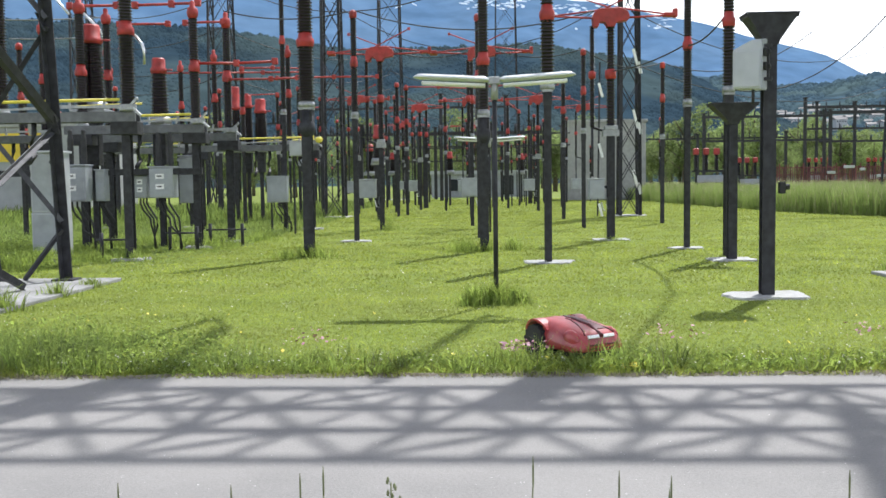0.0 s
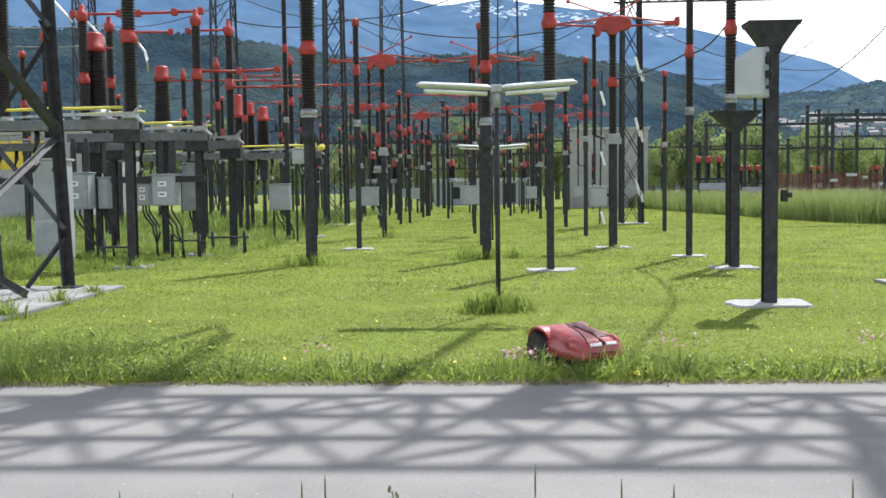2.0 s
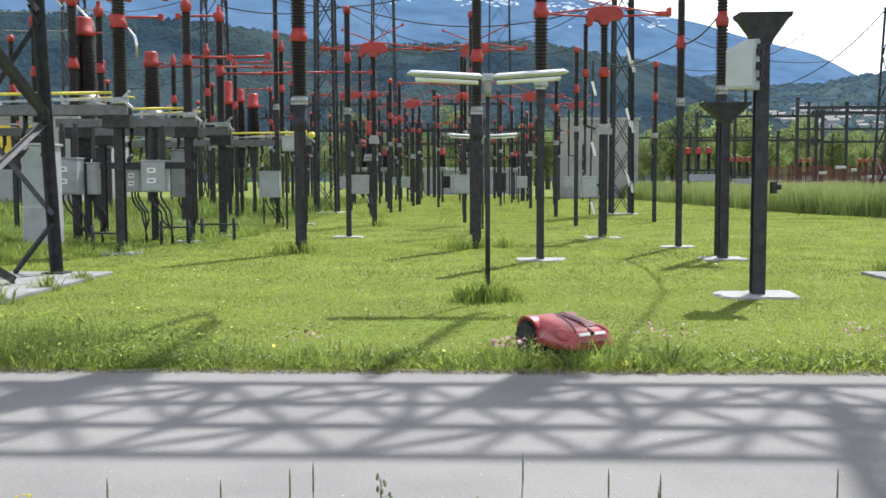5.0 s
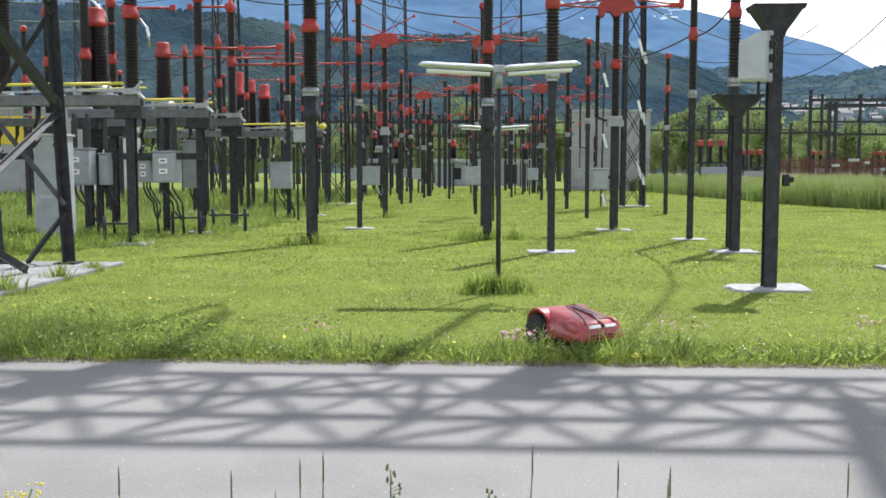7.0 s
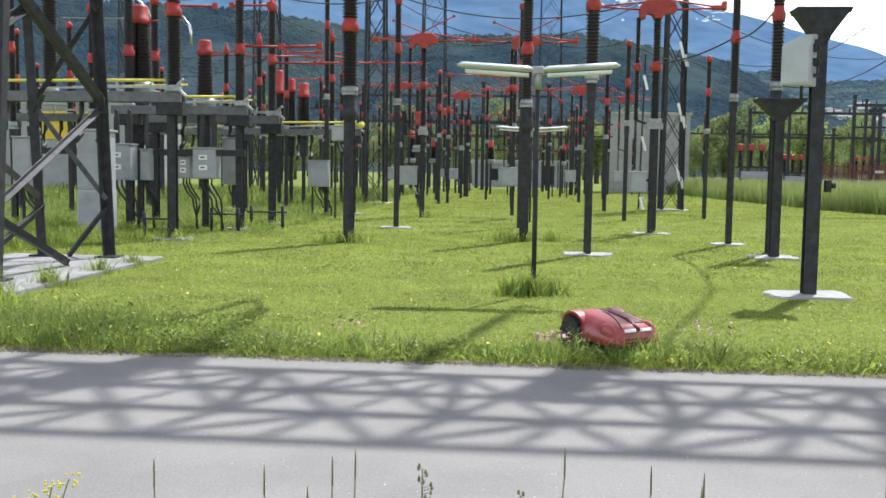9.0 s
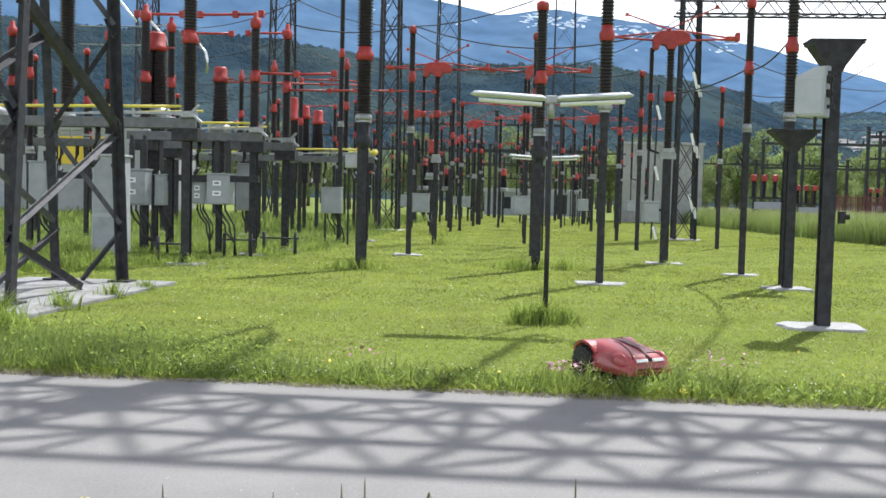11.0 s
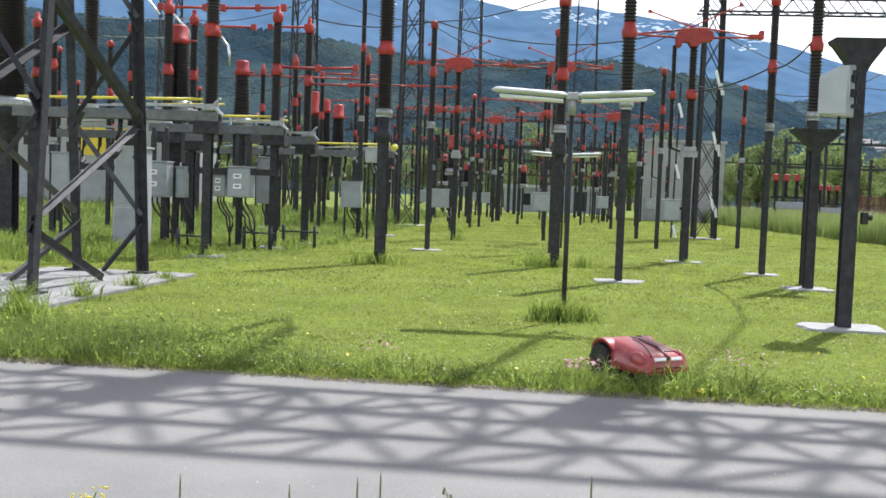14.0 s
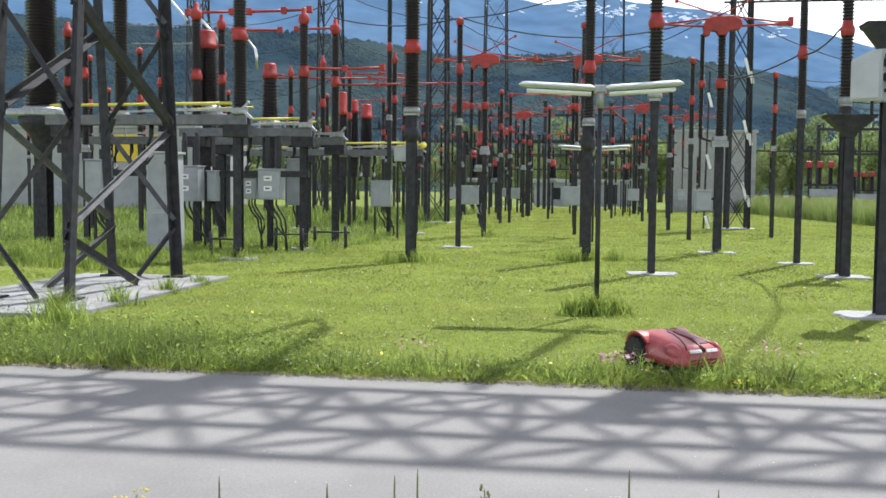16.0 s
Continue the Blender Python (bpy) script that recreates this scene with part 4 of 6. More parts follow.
# ---- lattice towers and beams ----
def lattice(t, bm_d, lo, hi, w0, d0, w1, d1, z0, z1, n, leg, brace, zig=True, each=False):
    """Four legs that taper from w0 by d0 to w1 by d1, braced on every face."""
    def corner(k, sx, sy):
        return Vector((lo[0] + (hi[0] - lo[0]) * k + sx * (w0 + (w1 - w0) * k) / 2, lo[1] + (hi[1] - lo[1]) * k + sy * (d0 + (d1 - d0) * k) / 2, z0 + (z1 - z0) * k))
    cs = [(-1, -1), (1, -1), (1, 1), (-1, 1)]
    for sx, sy in cs:
        bl = bmesh.new()
        bm_angle(bl, corner(0, sx, sy), corner(1, sx, sy), leg, leg * 0.14, (-sx, 0, 0) if sx * sy < 0 else (0, -sy, 0))
        part("tower_leg", bl, STEEL, t)
    for i in range(n):
        for f in range(4):
            a, b = cs[f], cs[(f + 1) % 4]
            k0, k1 = i / n, (i + 1) / n
            if zig == 'x':
                for p, q in ((a, b), (b, a)):
                    if each:
                        bm_d = bmesh.new()
                    bm_bar(bm_d, corner(k0, *p), corner(k1, *q), brace, brace * 0.3)
                    if each:
                        part("brace", bm_d, STEEL, t)
            else:
                p, q = (a, b) if i % 2 else (b, a)
                if each:
                    bm_d = bmesh.new()
                bm_angle(bm_d, corner(k0, *p), corner(k1, *q), brace, brace * 0.14, (0.3, 0.3, 1))
                if each:
                    # Alternate braces in paler steel, as if lit.
                    part("brace", bm_d, STEEL_LITE if i % 2 else STEEL, t)


def gantry_beam(bm_c, bm_d, u0, u1, v, z, w, h, n, chord, brace, place):
    for sv in (-1, 1):
        for sz in (-1, 1):
            bm_bar(bm_c, place(u0, v + sv * w / 2, z + sz * h / 2), place(u1, v + sv * w / 2, z + sz * h / 2), chord, chord)
    for i in range(n):
        a, b = u0 + (u1 - u0) * i / n, u0 + (u1 - u0) * (i + 1) / n
        m = (a + b) / 2
        for sv in (-1, 1):
            bm_bar(bm_d, place(a, v + sv * w / 2, z - h / 2), place(m, v + sv * w / 2, z + h / 2), brace, brace * 0.6)
            bm_bar(bm_d, place(m, v + sv * w / 2, z + h / 2), place(b, v + sv * w / 2, z - h / 2), brace, brace * 0.6)
        for sz in (-1,):
            bm_bar(bm_d, place(a, v - w / 2, z + sz * h / 2), place(m, v + w / 2, z + sz * h / 2), brace, brace * 0.6)
            bm_bar(bm_d, place(m, v + w / 2, z + sz * h / 2), place(b, v - w / 2, z + sz * h / 2), brace, brace * 0.6)


def portal_tower(t, u, v, width, depth, top_depth, height, legs, first, pitch):
    """A portal leg: four angles, braced in a spiral of single diagonals over K-braces at the foot."""
    def corner(i, z):
        su, sv = ((1, -1), (1, 1), (-1, 1), (-1, -1))[i % 4]
        return Vector((u + su * width / 2, v + sv * (depth + (top_depth - depth) * z / height) / 2, z))
    for i in range(4):
        bl = bmesh.new()
        su, sv = ((1, -1), (1, 1), (-1, 1), (-1, -1))[i]
        bm_angle(bl, corner(i, 0.02), corner(i, height), legs, legs * 0.13, (-su, 0, 0) if su * sv < 0 else (0, -sv, 0))
        part("tower_leg", bl, STEEL, t)
        bl = bmesh.new()
        c = corner(i, 0.05)
        bm_box(bl, c.x - 0.16, c.x + 0.16, c.y - 0.16, c.y + 0.16, 0.045, 0.075, 0.005)
        part("foot_plate", bl, STEEL, t)
        foot = corner(i, 0.06).lerp(corner(i + 1, 0.06), 0.62)
        bl = bmesh.new()
        bm_angle(bl, corner(i, first - 0.06), foot, 0.11 if i in (0, 2) else 0.055, 0.012, (0.3, 0.3, 1))
        part("foot_brace", bl, STEEL, t)
        k, z = 0, first
        while z + pitch <= height + 0.01:
            a, b = (i, i + 1) if k % 2 == 0 else (i + 1, i)
            bl = bmesh.new()
            w = (0.075 if k % 2 == 0 else 0.115) if i in (0, 2) else 0.07
            bm_angle(bl, corner(a, z + 0.05), corner(b, z + pitch - 0.05), w, w * 0.13, (0.3, 0.3, 1))
            # Every other brace takes the lit copy; the rest stay in shaded steel.
            part("brace", bl, BRACE_SUNLIT if k % 2 == 0 else STEEL, t)
            bl = bmesh.new()
            c = corner(b, z + pitch)
            m = corner(a, z + pitch)
            q = c.lerp(m, 0.12 if i in (1, 3) else 0.05)
            bm_bar(bl, c + Vector((0, 0, -0.13)), q + Vector((0, 0, 0.13)), 0.16, 0.014)
            part("gusset", bl, STEEL, t)
            k, z = k + 1, z + pitch


def portal_beam(t, u0, pitch, n, v, z, w, h):
    """A square lattice beam: posts at every panel, Warren diagonals on the sides, zigzags above and below."""
    def at(i, sv, sz):
        return Vector((u0 + pitch * i, v + sv * w / 2, z + sz * h / 2))
    for sv in (-1, 1):
        for sz in (-1, 1):
            bl = bmesh.new()
            bm_angle(bl, at(0, sv, sz), at(n, sv, sz), 0.09, 0.025, (0, -sv, 0))
            part("beam_chord", bl, STEEL, t)
    for i in range(n + 1):
        for sv in (-1, 1):
            bl = bmesh.new()
            bm_bar(bl, at(i, sv, -1), at(i, sv, 1), 0.06, 0.05)
            part("beam_post", bl, STEEL, t)
        if i % 2:
            bl = bmesh.new()
            bm_bar(bl, at(i, -1, -1), at(i, 1, -1), 0.09, 0.05)
            part("beam_strut", bl, STEEL, t)
        if i < n:
            flip = i % 2 == 0
            for a, b in (((i, -1, -1 if flip else 1), (i + 1, -1, 1 if flip else -1)), ((i, 1, 1 if flip else -1), (i + 1, 1, -1 if flip else 1)),
                         ((i, -1, -1), (i + 1, 1, -1)), ((i, 1, -1), (i + 1, -1, -1)), ((i, 1 if flip else -1, 1), (i + 1, -1 if flip else 1, 1))):
                bl = bmesh.new()
                bm_bar(bl, at(*a), at(*b), 0.075 if a[1] == b[1] else 0.058, 0.045)
                part("beam_brace", bl, STEEL, t)


gan = thing("portal_gantry", 0, 0, 0, "tall steel lattice portal gantry on concrete bases", "gantry", turn=TURN)
for tu in (-6.6, 6.75):
    portal_tower(gan, tu, 12.34, 1.0, 3.18, 0.95, 12.5, 0.14, 0.86, 1.43)
    bl = bmesh.new()
    pu = tu if tu < 0 else 6.25
    for s1 in (-1, 1):
        for s2 in (-1, 1):
            bm_bar(bl, (pu + s1 * 0.5, 12.36 + s2 * 0.5, 12.5), (pu + s1 * 0.06, 12.36 + s2 * 0.06, 16.2), 0.12)
    for k in range(4):
        z0, z1 = 12.6 + 0.8 * k, 13.4 + 0.8 * k
        r0, r1 = 0.5 - 0.44 * (z0 - 12.5) / 3.7, 0.5 - 0.44 * (z1 - 12.5) / 3.7
        for s1 in (-1, 1):
            bm_bar(bl, (pu + s1 * r0, 12.36 - r0, z0), (pu + s1 * r1, 12.36 + r1, z1), 0.06)
            bm_bar(bl, (pu - r0, 12.36 + s1 * r0, z0), (pu + r1, 12.36 + s1 * r1, z1), 0.06)
    part("tower_peak", bl, STEEL, gan)
portal_beam(gan, -6.91, 0.655, 22, 12.39, 12.1, 1.13, 1.06)
for hu in (3.72, 0.4):
    bl = bmesh.new()
    bm_box(bl, hu - 0.34, hu + 0.34, 12.22, 12.4, 11.42, 11.53, 0.01)
    part("hanger_plate", bl, STEEL, gan)
for tu in (-6.4, 6.95):
    bm = bmesh.new()
    bm_box(bm, tu - 1.35, tu + 1.0, 9.55, 14.25, -0.1, 0.05, 0.015)
    solid("tower_base", bm, CONC_B, "pale concrete base slab under the lattice tower", "base slab", "gantry bases").matrix_basis = pose(0, 0, 0, 0, 0, TURN)

for (x, y, hgt, w, n) in ((-4.55, 41.3, 13, 0.85, 10), (7.42, 38.65, 13, 0.78, 10), (-14.0, 63, 16, 1.6, 8), (-24, 66, 15, 1.4, 8), (-4.3, 84, 20, 2.2, 8), (6.4, 96, 22, 2.4, 8), (29.2, 60, 12, 3.0, 4)):
    t = thing("lattice_tower", x, y, 0, "dark slender steel lattice tower", "tower", "lattice towers", TURN)
    bd = bmesh.new()
    lattice(t, bd, (0, 0), (0, 0), w, w, w * 0.75, w * 0.75, 0, hgt, n, 0.12, 0.085, 'x', each=y < 42)
    if y >= 42:
        tagged(part("tower_bracing", bd, STEEL, t), kind="stuff")
    bm = bmesh.new()
    slab(bm, w + 0.6, w + 0.5, 0.03, x)
    part("footing", bm, CONC, t)
    # White bars over the near face stand for braces catching the sun.
    if w == 3.0:
        for za, zb in ((3.37, 2.2), (6.6, 5.4), (9.3, 8.1)):
            bm = bmesh.new()
            bm_bar(bm, (-1.45, -1.55, za), (-0.1, -1.55, zb), 0.13, 0.03, (0, 1, 0))
            part("sun_glint_brace", bm, LABEL, t)
g2 = thing("gantry_beam", 7.4, 38.65, 0, "dark lattice gantry beam high over the yard", "gantry", turn=TURN)
bc, bd = bmesh.new(), bmesh.new()
gantry_beam(bc, bd, -0.6, 26, 0, 9.05, 0.7, 0.62, 26, 0.07, 0.05, lambda u, v, z: Vector((u, v, z)))
part("beam_chords", bc, STEEL, g2)
part("beam_bracing", bd, STEEL, g2)
bm = bmesh.new()
for k in range(2):
    bm_bar(bm, (25.7, -0.3 + 0.6 * k, 0), (25.7, -0.3 + 0.6 * k, 9.4), 0.1)
part("beam_leg", bm, STEEL, g2)

# ---- buildings and the far yard ----
def plain_building(name, x0, x1, y0, y1, h, mat, label, roof=True, windows=()):
    t = thing(name, (x0 + x1) / 2, (y0 + y1) / 2, 0, label, "building", turn=TURN)
    w, d = (x1 - x0) / 2, (y1 - y0) / 2
    bm = bmesh.new()
    bm_box(bm, -w, w, -d, d, -0.1, h)
    part("wall", bm, mat, t)
    bm = bmesh.new()
    bm_box(bm, -w - 0.12, w + 0.12, -d - 0.12, d + 0.12, h + 0.004, h + 0.22, 0.02)
    part("roof", bm, CONC_D, t)
    for (wx, wz, ww, wh, m) in windows:
        bm = bmesh.new()
        bm_box(bm, wx - ww / 2, wx + ww / 2, -d - 0.05, -d - 0.004, wz, wz + wh)
        part("panel", bm, m, t)
    return t


b = plain_building("relay_house", 9.35, 14.95, 71, 76, 5.6, CONC_D, "windowless pale concrete relay house behind the columns")
for k in range(3):
    bm = bmesh.new()
    bm_box(bm, -2.8, 2.8, -2.53, -2.504, 1.35 + 1.4 * k, 1.39 + 1.4 * k)
    part("panel_joint", bm, CONC, b)
ls = plain_building("low_store", -0.9, 8.4, 92, 96, 2.2, BOXG, "low grey store building with a white fascia far behind the yard", windows=((-2.4, 0.6, 1.2, 1.1, GLASSD), (0.4, 0.6, 1.2, 1.1, GLASSD), (2.6, 0.2, 1.0, 1.8, GLASSD)))
bm = bmesh.new()
bm_box(bm, -4.9, 4.9, -2.3, -2.13, 2.16, 2.5, 0.02)
part("fascia", bm, HOUSE, ls, "white fascia board")
plain_building("workshop", -46, -18.7, 52, 60, 4.6, WHITE, "white workshop building with a yellow fascia beyond the yard", windows=((-4, 1.0, 2.0, 1.4, GLASSD), (1, 1.0, 2.0, 1.4, GLASSD), (6, 0.1, 1.6, 2.2, BOXG)) + tuple((8.65 + 1.1 * k, 2.8, 1.08, 1.5, YPANEL) for k in range(4)))

# red-topped apparatus of the far yard
fa = thing("far_apparatus", 16.6, 60, 0, "red-topped switch apparatus on a grey frame", "switch", "far apparatus", TURN)
bm = bmesh.new()
for px in (-0.9, 0.9):
    bm_bar(bm, (px, 0, 0), (px, 0, 1.9), 0.14)
bm_bar(bm, (-1.2, 0, 1.9), (1.2, 0, 1.9), 0.12)
bm_bar(bm, (-1.2, 0, 0.9), (1.2, 0, 0.9), 0.08)
part("frame", bm, STEEL, fa)
bm = bmesh.new()
bm_box(bm, -0.9, 0.9, -0.2, 0.2, 1.2, 1.65, 0.04)
part("drive_box", bm, BOXG, fa)
for k in range(4):
    bm = bmesh.new()
    ribs(bm, 0.1, 0.15, 1.95, 2.9, 0.1, 8)
    part("insulator", bm, PORC, fa, at=(-0.95 + 0.63 * k, 0, 0))
    bm = bmesh.new()
    bm_box(bm, -0.17, 0.17, -0.15, 0.15, 2.9, 3.3, 0.05)
    part("red_head", bm, RED, fa, at=(-0.95 + 0.63 * k, 0, 0))
copy_thing(fa, pose(20.0, 63, 0, 0, 0, TURN + 4) @ Matrix.Scale(0.84, 4))
for x, y in ((36, 93), (43, 96), (49, 95)):
    copy_thing(fa, pose(x, y, 0, 0, 0, TURN + 2 * math.sin(x)))

# far busbar portals
def far_portal(x, y, posts, bars):
    t = thing("far_portal", x, y, 0, "dark steel busbar portal in the far yard", "gantry", "far portals", TURN)
    for px, h in posts:
        bm = bmesh.new()
        bm_bar(bm, (px, 0, 0), (px, 0, h), 0.26)
        bm_box(bm, px - 0.22, px + 0.22, -0.22, 0.22, h, h + 0.08)
        part("post", bm, STEEL, t)
    for a, b, z, w in bars:
        bm = bmesh.new()
        bm_bar(bm, (a, 0, z), (b, 0, z), w)
        for k in range(int((b - a) / 1.4)):
            bm_rod(bm, (a + 0.6 + 1.4 * k, 0, z), (a + 0.6 + 1.4 * k, 0, z + 0.55), 0.07)
        part("cross_bar", bm, STEEL, t)
    return t


far_portal(33.5, 90, ((-9.2, 7.4), (0, 8.7), (1.75, 7.6), (2.3, 7.6)), ((-9.4, 2.4, 7.1, 0.22), (-9.4, 2.4, 4.9, 0.2)))
far_portal(42.5, 91.5, ((0, 8.0), (0.7, 8.0), (6.2, 7.8), (10.5, 8.2)), ((-7.0, 11, 7.5, 0.3), (-7.0, 11, 4.8, 0.2)))
far_portal(26.5, 101, ((-6, 8.6), (0, 6.0), (4.6, 9.2), (9.0, 6.2)), ((-6.5, 9.5, 5.6, 0.16),))
far_portal(44, 104, ((-4, 9.4), (0, 9.4), (5, 9.6), (9, 8.8)), ((-5, 9.5, 8.9, 0.3), (-5, 9.5, 6.6, 0.2)))
far_portal(-2, 62, ((-6.6, 5.2), (0.6, 4.9), (7.6, 5.2)), ((-7, 8, 4.5, 0.14),))
far_portal(-4, 76, ((-6, 8.2), (-1, 7.4), (4, 8.2), (9, 8.0)), ((-6.4, 9.5, 7.2, 0.16), (-6.4, 9.5, 5.2, 0.14)))

far_portal(2.5, 54, ((-7, 4.6), (-3.4, 4.4), (0.4, 4.6), (4.2, 4.4)), ((-7.4, 4.6, 4.05, 0.08), (-7.4, 4.6, 3.4, 0.07)))
far_portal(-9, 48, ((-5, 5.0), (-1.2, 4.8), (2.4, 5.0)), ((-5.4, 2.8, 4.4, 0.09), (-5.4, 2.8, 3.3, 0.07)))
far_portal(3.5, 82, ((-8, 6.4), (-4, 6.0), (0, 6.4), (4, 6.2)), ((-8.4, 4.6, 5.6, 0.12), (-8.4, 4.6, 4.3, 0.1), (-8.4, 4.6, 3.2, 0.1)))
qs = np.random.default_rng(33)
for i in range(26):
    x, y = qs.uniform(-11, 8.5), qs.uniform(52, 84)
    copy_thing(base_col, pose(x + 0.042 * y, y, 0, 0, 0, TURN) @ Matrix.Scale(qs.uniform(0.62, 0.85), 4))

fence = thing("red_barrier", 38, 88, 0, "long row of thin dull-red posts with a rail", "barrier", turn=TURN)
for k in range(92):
    bm = bmesh.new()
    bm_bar(bm, (-7.6 + k * 0.195, 0, 0), (-7.6 + k * 0.195, 0, 2.5 + 0.22 * math.sin(k * 1.7)), 0.09 + 0.03 * math.sin(k * 2.3))
    part("red_post", bm, RED_D, fence)
for z in (1.7, 2.35):
    bm = bmesh.new()
    bm_bar(bm, (-7.8, 0.08, z), (10.3, 0.08, z), 0.09)
    part("rail", bm, RED_D, fence)
for k in range(9):
    bm = bmesh.new()
    bm_box(bm, -3.2 + k * 1.45, -2.5 + k * 1.45 + 0.3 * math.sin(k * 2.1), -0.3, -0.1, 1.75 + 0.5 * math.sin(k * 1.3), 2.0 + 0.5 * math.sin(k * 1.3), 0.03)
    part("white_plate", bm, HOUSE, fence, "white plate")

# ---- trees and houses at the edge of the valley ----
def tree_mesh(t, h, r, seed, n=4600):
    q = np.random.default_rng(seed)
    bm = bmesh.new()
    bm_lathe(bm, [(0.04 * h, 0), (0.028 * h, h * 0.25), (0.014 * h, h * 0.7), (0.004 * h, h * 0.95)], 7)
    for k in range(7):
        a = q.uniform(0, 6.28)
        z = h * q.uniform(0.25, 0.6)
        bm_rod(bm, (0, 0, z), (math.cos(a) * r * 0.8, math.sin(a) * r * 0.8, z + h * 0.2), 0.012 * h, 0.003 * h, 5)
    part("trunk", bm, BARK, t)
    V, F = [], []
    lobes = [(q.uniform(0, 6.28), q.uniform(0.0, 0.75), q.uniform(0.3, 0.88), q.uniform(0.35, 0.6)) for _ in range(11)]
    for i in range(n):
        la, lr, lz, ls = lobes[q.integers(0, len(lobes))]
        d = q.normal(0, 1, 3)
        d = d / np.linalg.norm(d) * ls * r * q.uniform(0.6, 1.0)
        c = np.array([math.cos(la) * lr * r, math.sin(la) * lr * r, lz * h]) + d * np.array([1, 1, 0.8])
        s = h * q.uniform(0.008, 0.02)
        e1 = q.normal(0, 1, 3)
        e1 /= np.linalg.norm(e1)
        e2 = np.cross(e1, q.normal(0, 1, 3))
        e2 /= np.linalg.norm(e2)
        k = len(V)
        V += [c - e1 * s, c + e2 * s * 0.6, c + e1 * s, c - e2 * s * 0.6]
        F += [(k, k + 1, k + 2), (k, k + 2, k + 3)]
    me = bpy.data.meshes.new("crown")
    me.from_pydata([tuple(v) for v in V], [], F)
    me.materials.append(LEAF)
    ob = new("crown", me)
    ob.parent = t


kinds = []
for k, (h, r) in enumerate(((7.5, 3.0), (9.5, 3.4), (6.0, 3.2))):
    t = thing("tree", -16 + 7 * k, 106, 0, "leafy green broadleaf tree at the yard's edge", "tree", "yard edge trees")
    tree_mesh(t, h, r, 21 + k)
    kinds.append(t)
q = np.random.default_rng(5)
for i in range(110):
    a = -30 + 64 * (i + q.uniform(-0.4, 0.4)) / 110
    d = q.uniform(112, 200)
    copy_thing(kinds[i % 3], pose(d * math.sin(radians(a)), d * math.cos(radians(a)), 0, 0, 0, q.uniform(0, 360)) @ Matrix.Scale(q.uniform(0.75, 1.25), 4))

hs = thing("house", 412, 1010, 56, "pale village house with a low pitched roof", "house", "village houses")
bm = bmesh.new()
bm_box(bm, -6, 6, -4, 4, -6, 5)
part("wall", bm, HOUSE, hs)
bm = bmesh.new()
v = [bm.verts.new(p) for p in ((-6.6, -4.7, 5.0), (6.6, -4.7, 5.0), (6.6, 4.7, 5.0), (-6.6, 4.7, 5.0), (-6.6, 0, 7.8), (6.6, 0, 7.8))]
for f in ((0, 1, 5, 4), (2, 3, 4, 5), (0, 4, 3), (1, 2, 5), (3, 2, 1, 0)):
    bm.faces.new([v[i] for i in f])
part("roof", bm, ROOF, hs)
for k in range(4):
    bm = bmesh.new()
    bm_box(bm, -4.6 + 2.7 * k, -3.4 + 2.7 * k, -4.06, -4.004, 2.2, 3.7)
    part("window", bm, GLASSD, hs)
for i in range(44):
    a, e = q.uniform(15.5, 25.5), q.uniform(2.5, 3.7)
    top = 2600 * math.tan(radians(float(np.interp(a, [p[0] for p in FAR_SKY], [p[1] for p in FAR_SKY]))))
    d = 1100.0
    while d < 2560 and top * ((d / 2600 - 0.4) / 0.6) ** 1.25 < d * math.tan(radians(e)):
        d += 10
    copy_thing(hs, pose(d * math.sin(radians(a)), d * math.cos(radians(a)), d * math.tan(radians(e)) + 2, 0, 0, q.uniform(-50, 50)) @ Matrix.Diagonal((q.uniform(1.0, 2.2), 1.6, q.uniform(1.0, 1.5), 1)))
for i in range(70):
    a = q.uniform(6, 31)
    d = q.uniform(210, 430)
    copy_thing(kinds[i % 3], pose(d * math.sin(radians(a)), d * math.cos(radians(a)), 0, 0, 0, q.uniform(0, 360)) @ Matrix.Scale(q.uniform(1.2, 2.1), 4))

# ---- robot mower ----
MRED = material("mower_plastic", (0.34, 0.04, 0.043), 0.36, 0.0, 0.2, 9, 0.05, 60, second=(0.36, 0.07, 0.07), second_scale=5, coat=0.4)
MDARK = material("dark_red_plastic", (0.10, 0.02, 0.022), 0.35, 0.0, 0.15, 8)
mw = thing("robot_mower", 1.04, 7.6, 0, "faded red robot lawn mower with treaded rear wheels", "lawn mower", turn=-58)
mw.scale = (0.88, 0.88, 0.97)


def mower_section(x):
    k = (x + 0.36) / 0.72
    hw = float(np.interp(k, [0, 0.15, 0.5, 0.8, 0.95, 1.0], [0.235, 0.25, 0.262, 0.265, 0.25, 0.225]))
    zt = float(np.interp(k, [0, 0.05, 0.2, 0.5, 0.75, 0.9, 0.97, 1.0], [0.285, 0.315, 0.328, 0.318, 0.292, 0.262, 0.228, 0.165]))
    zb = float(np.interp(k, [0, 0.2, 0.85, 1.0], [0.13, 0.095, 0.09, 0.115]))
    return hw, zt, zb


def mower_ring(bm, x):
    """A cross section: broad at the sill, drawn in to a flat deck."""
    hw, zt, zb = mower_section(x)
    h = zt - zb
    half = [(0.0, 0.0), (0.8, 0.0), (0.97, 0.06), (1.0, 0.2), (0.97, 0.42), (0.88, 0.68), (0.76, 0.88), (0.64, 0.965), (0.45, 0.99), (0.18, 1.0), (0.0, 1.012)]
    pts = half + [(-a, b) for a, b in reversed(half[1:-1])]
    return [bm.verts.new((x, a * hw, zb + b * h)) for a, b in pts]


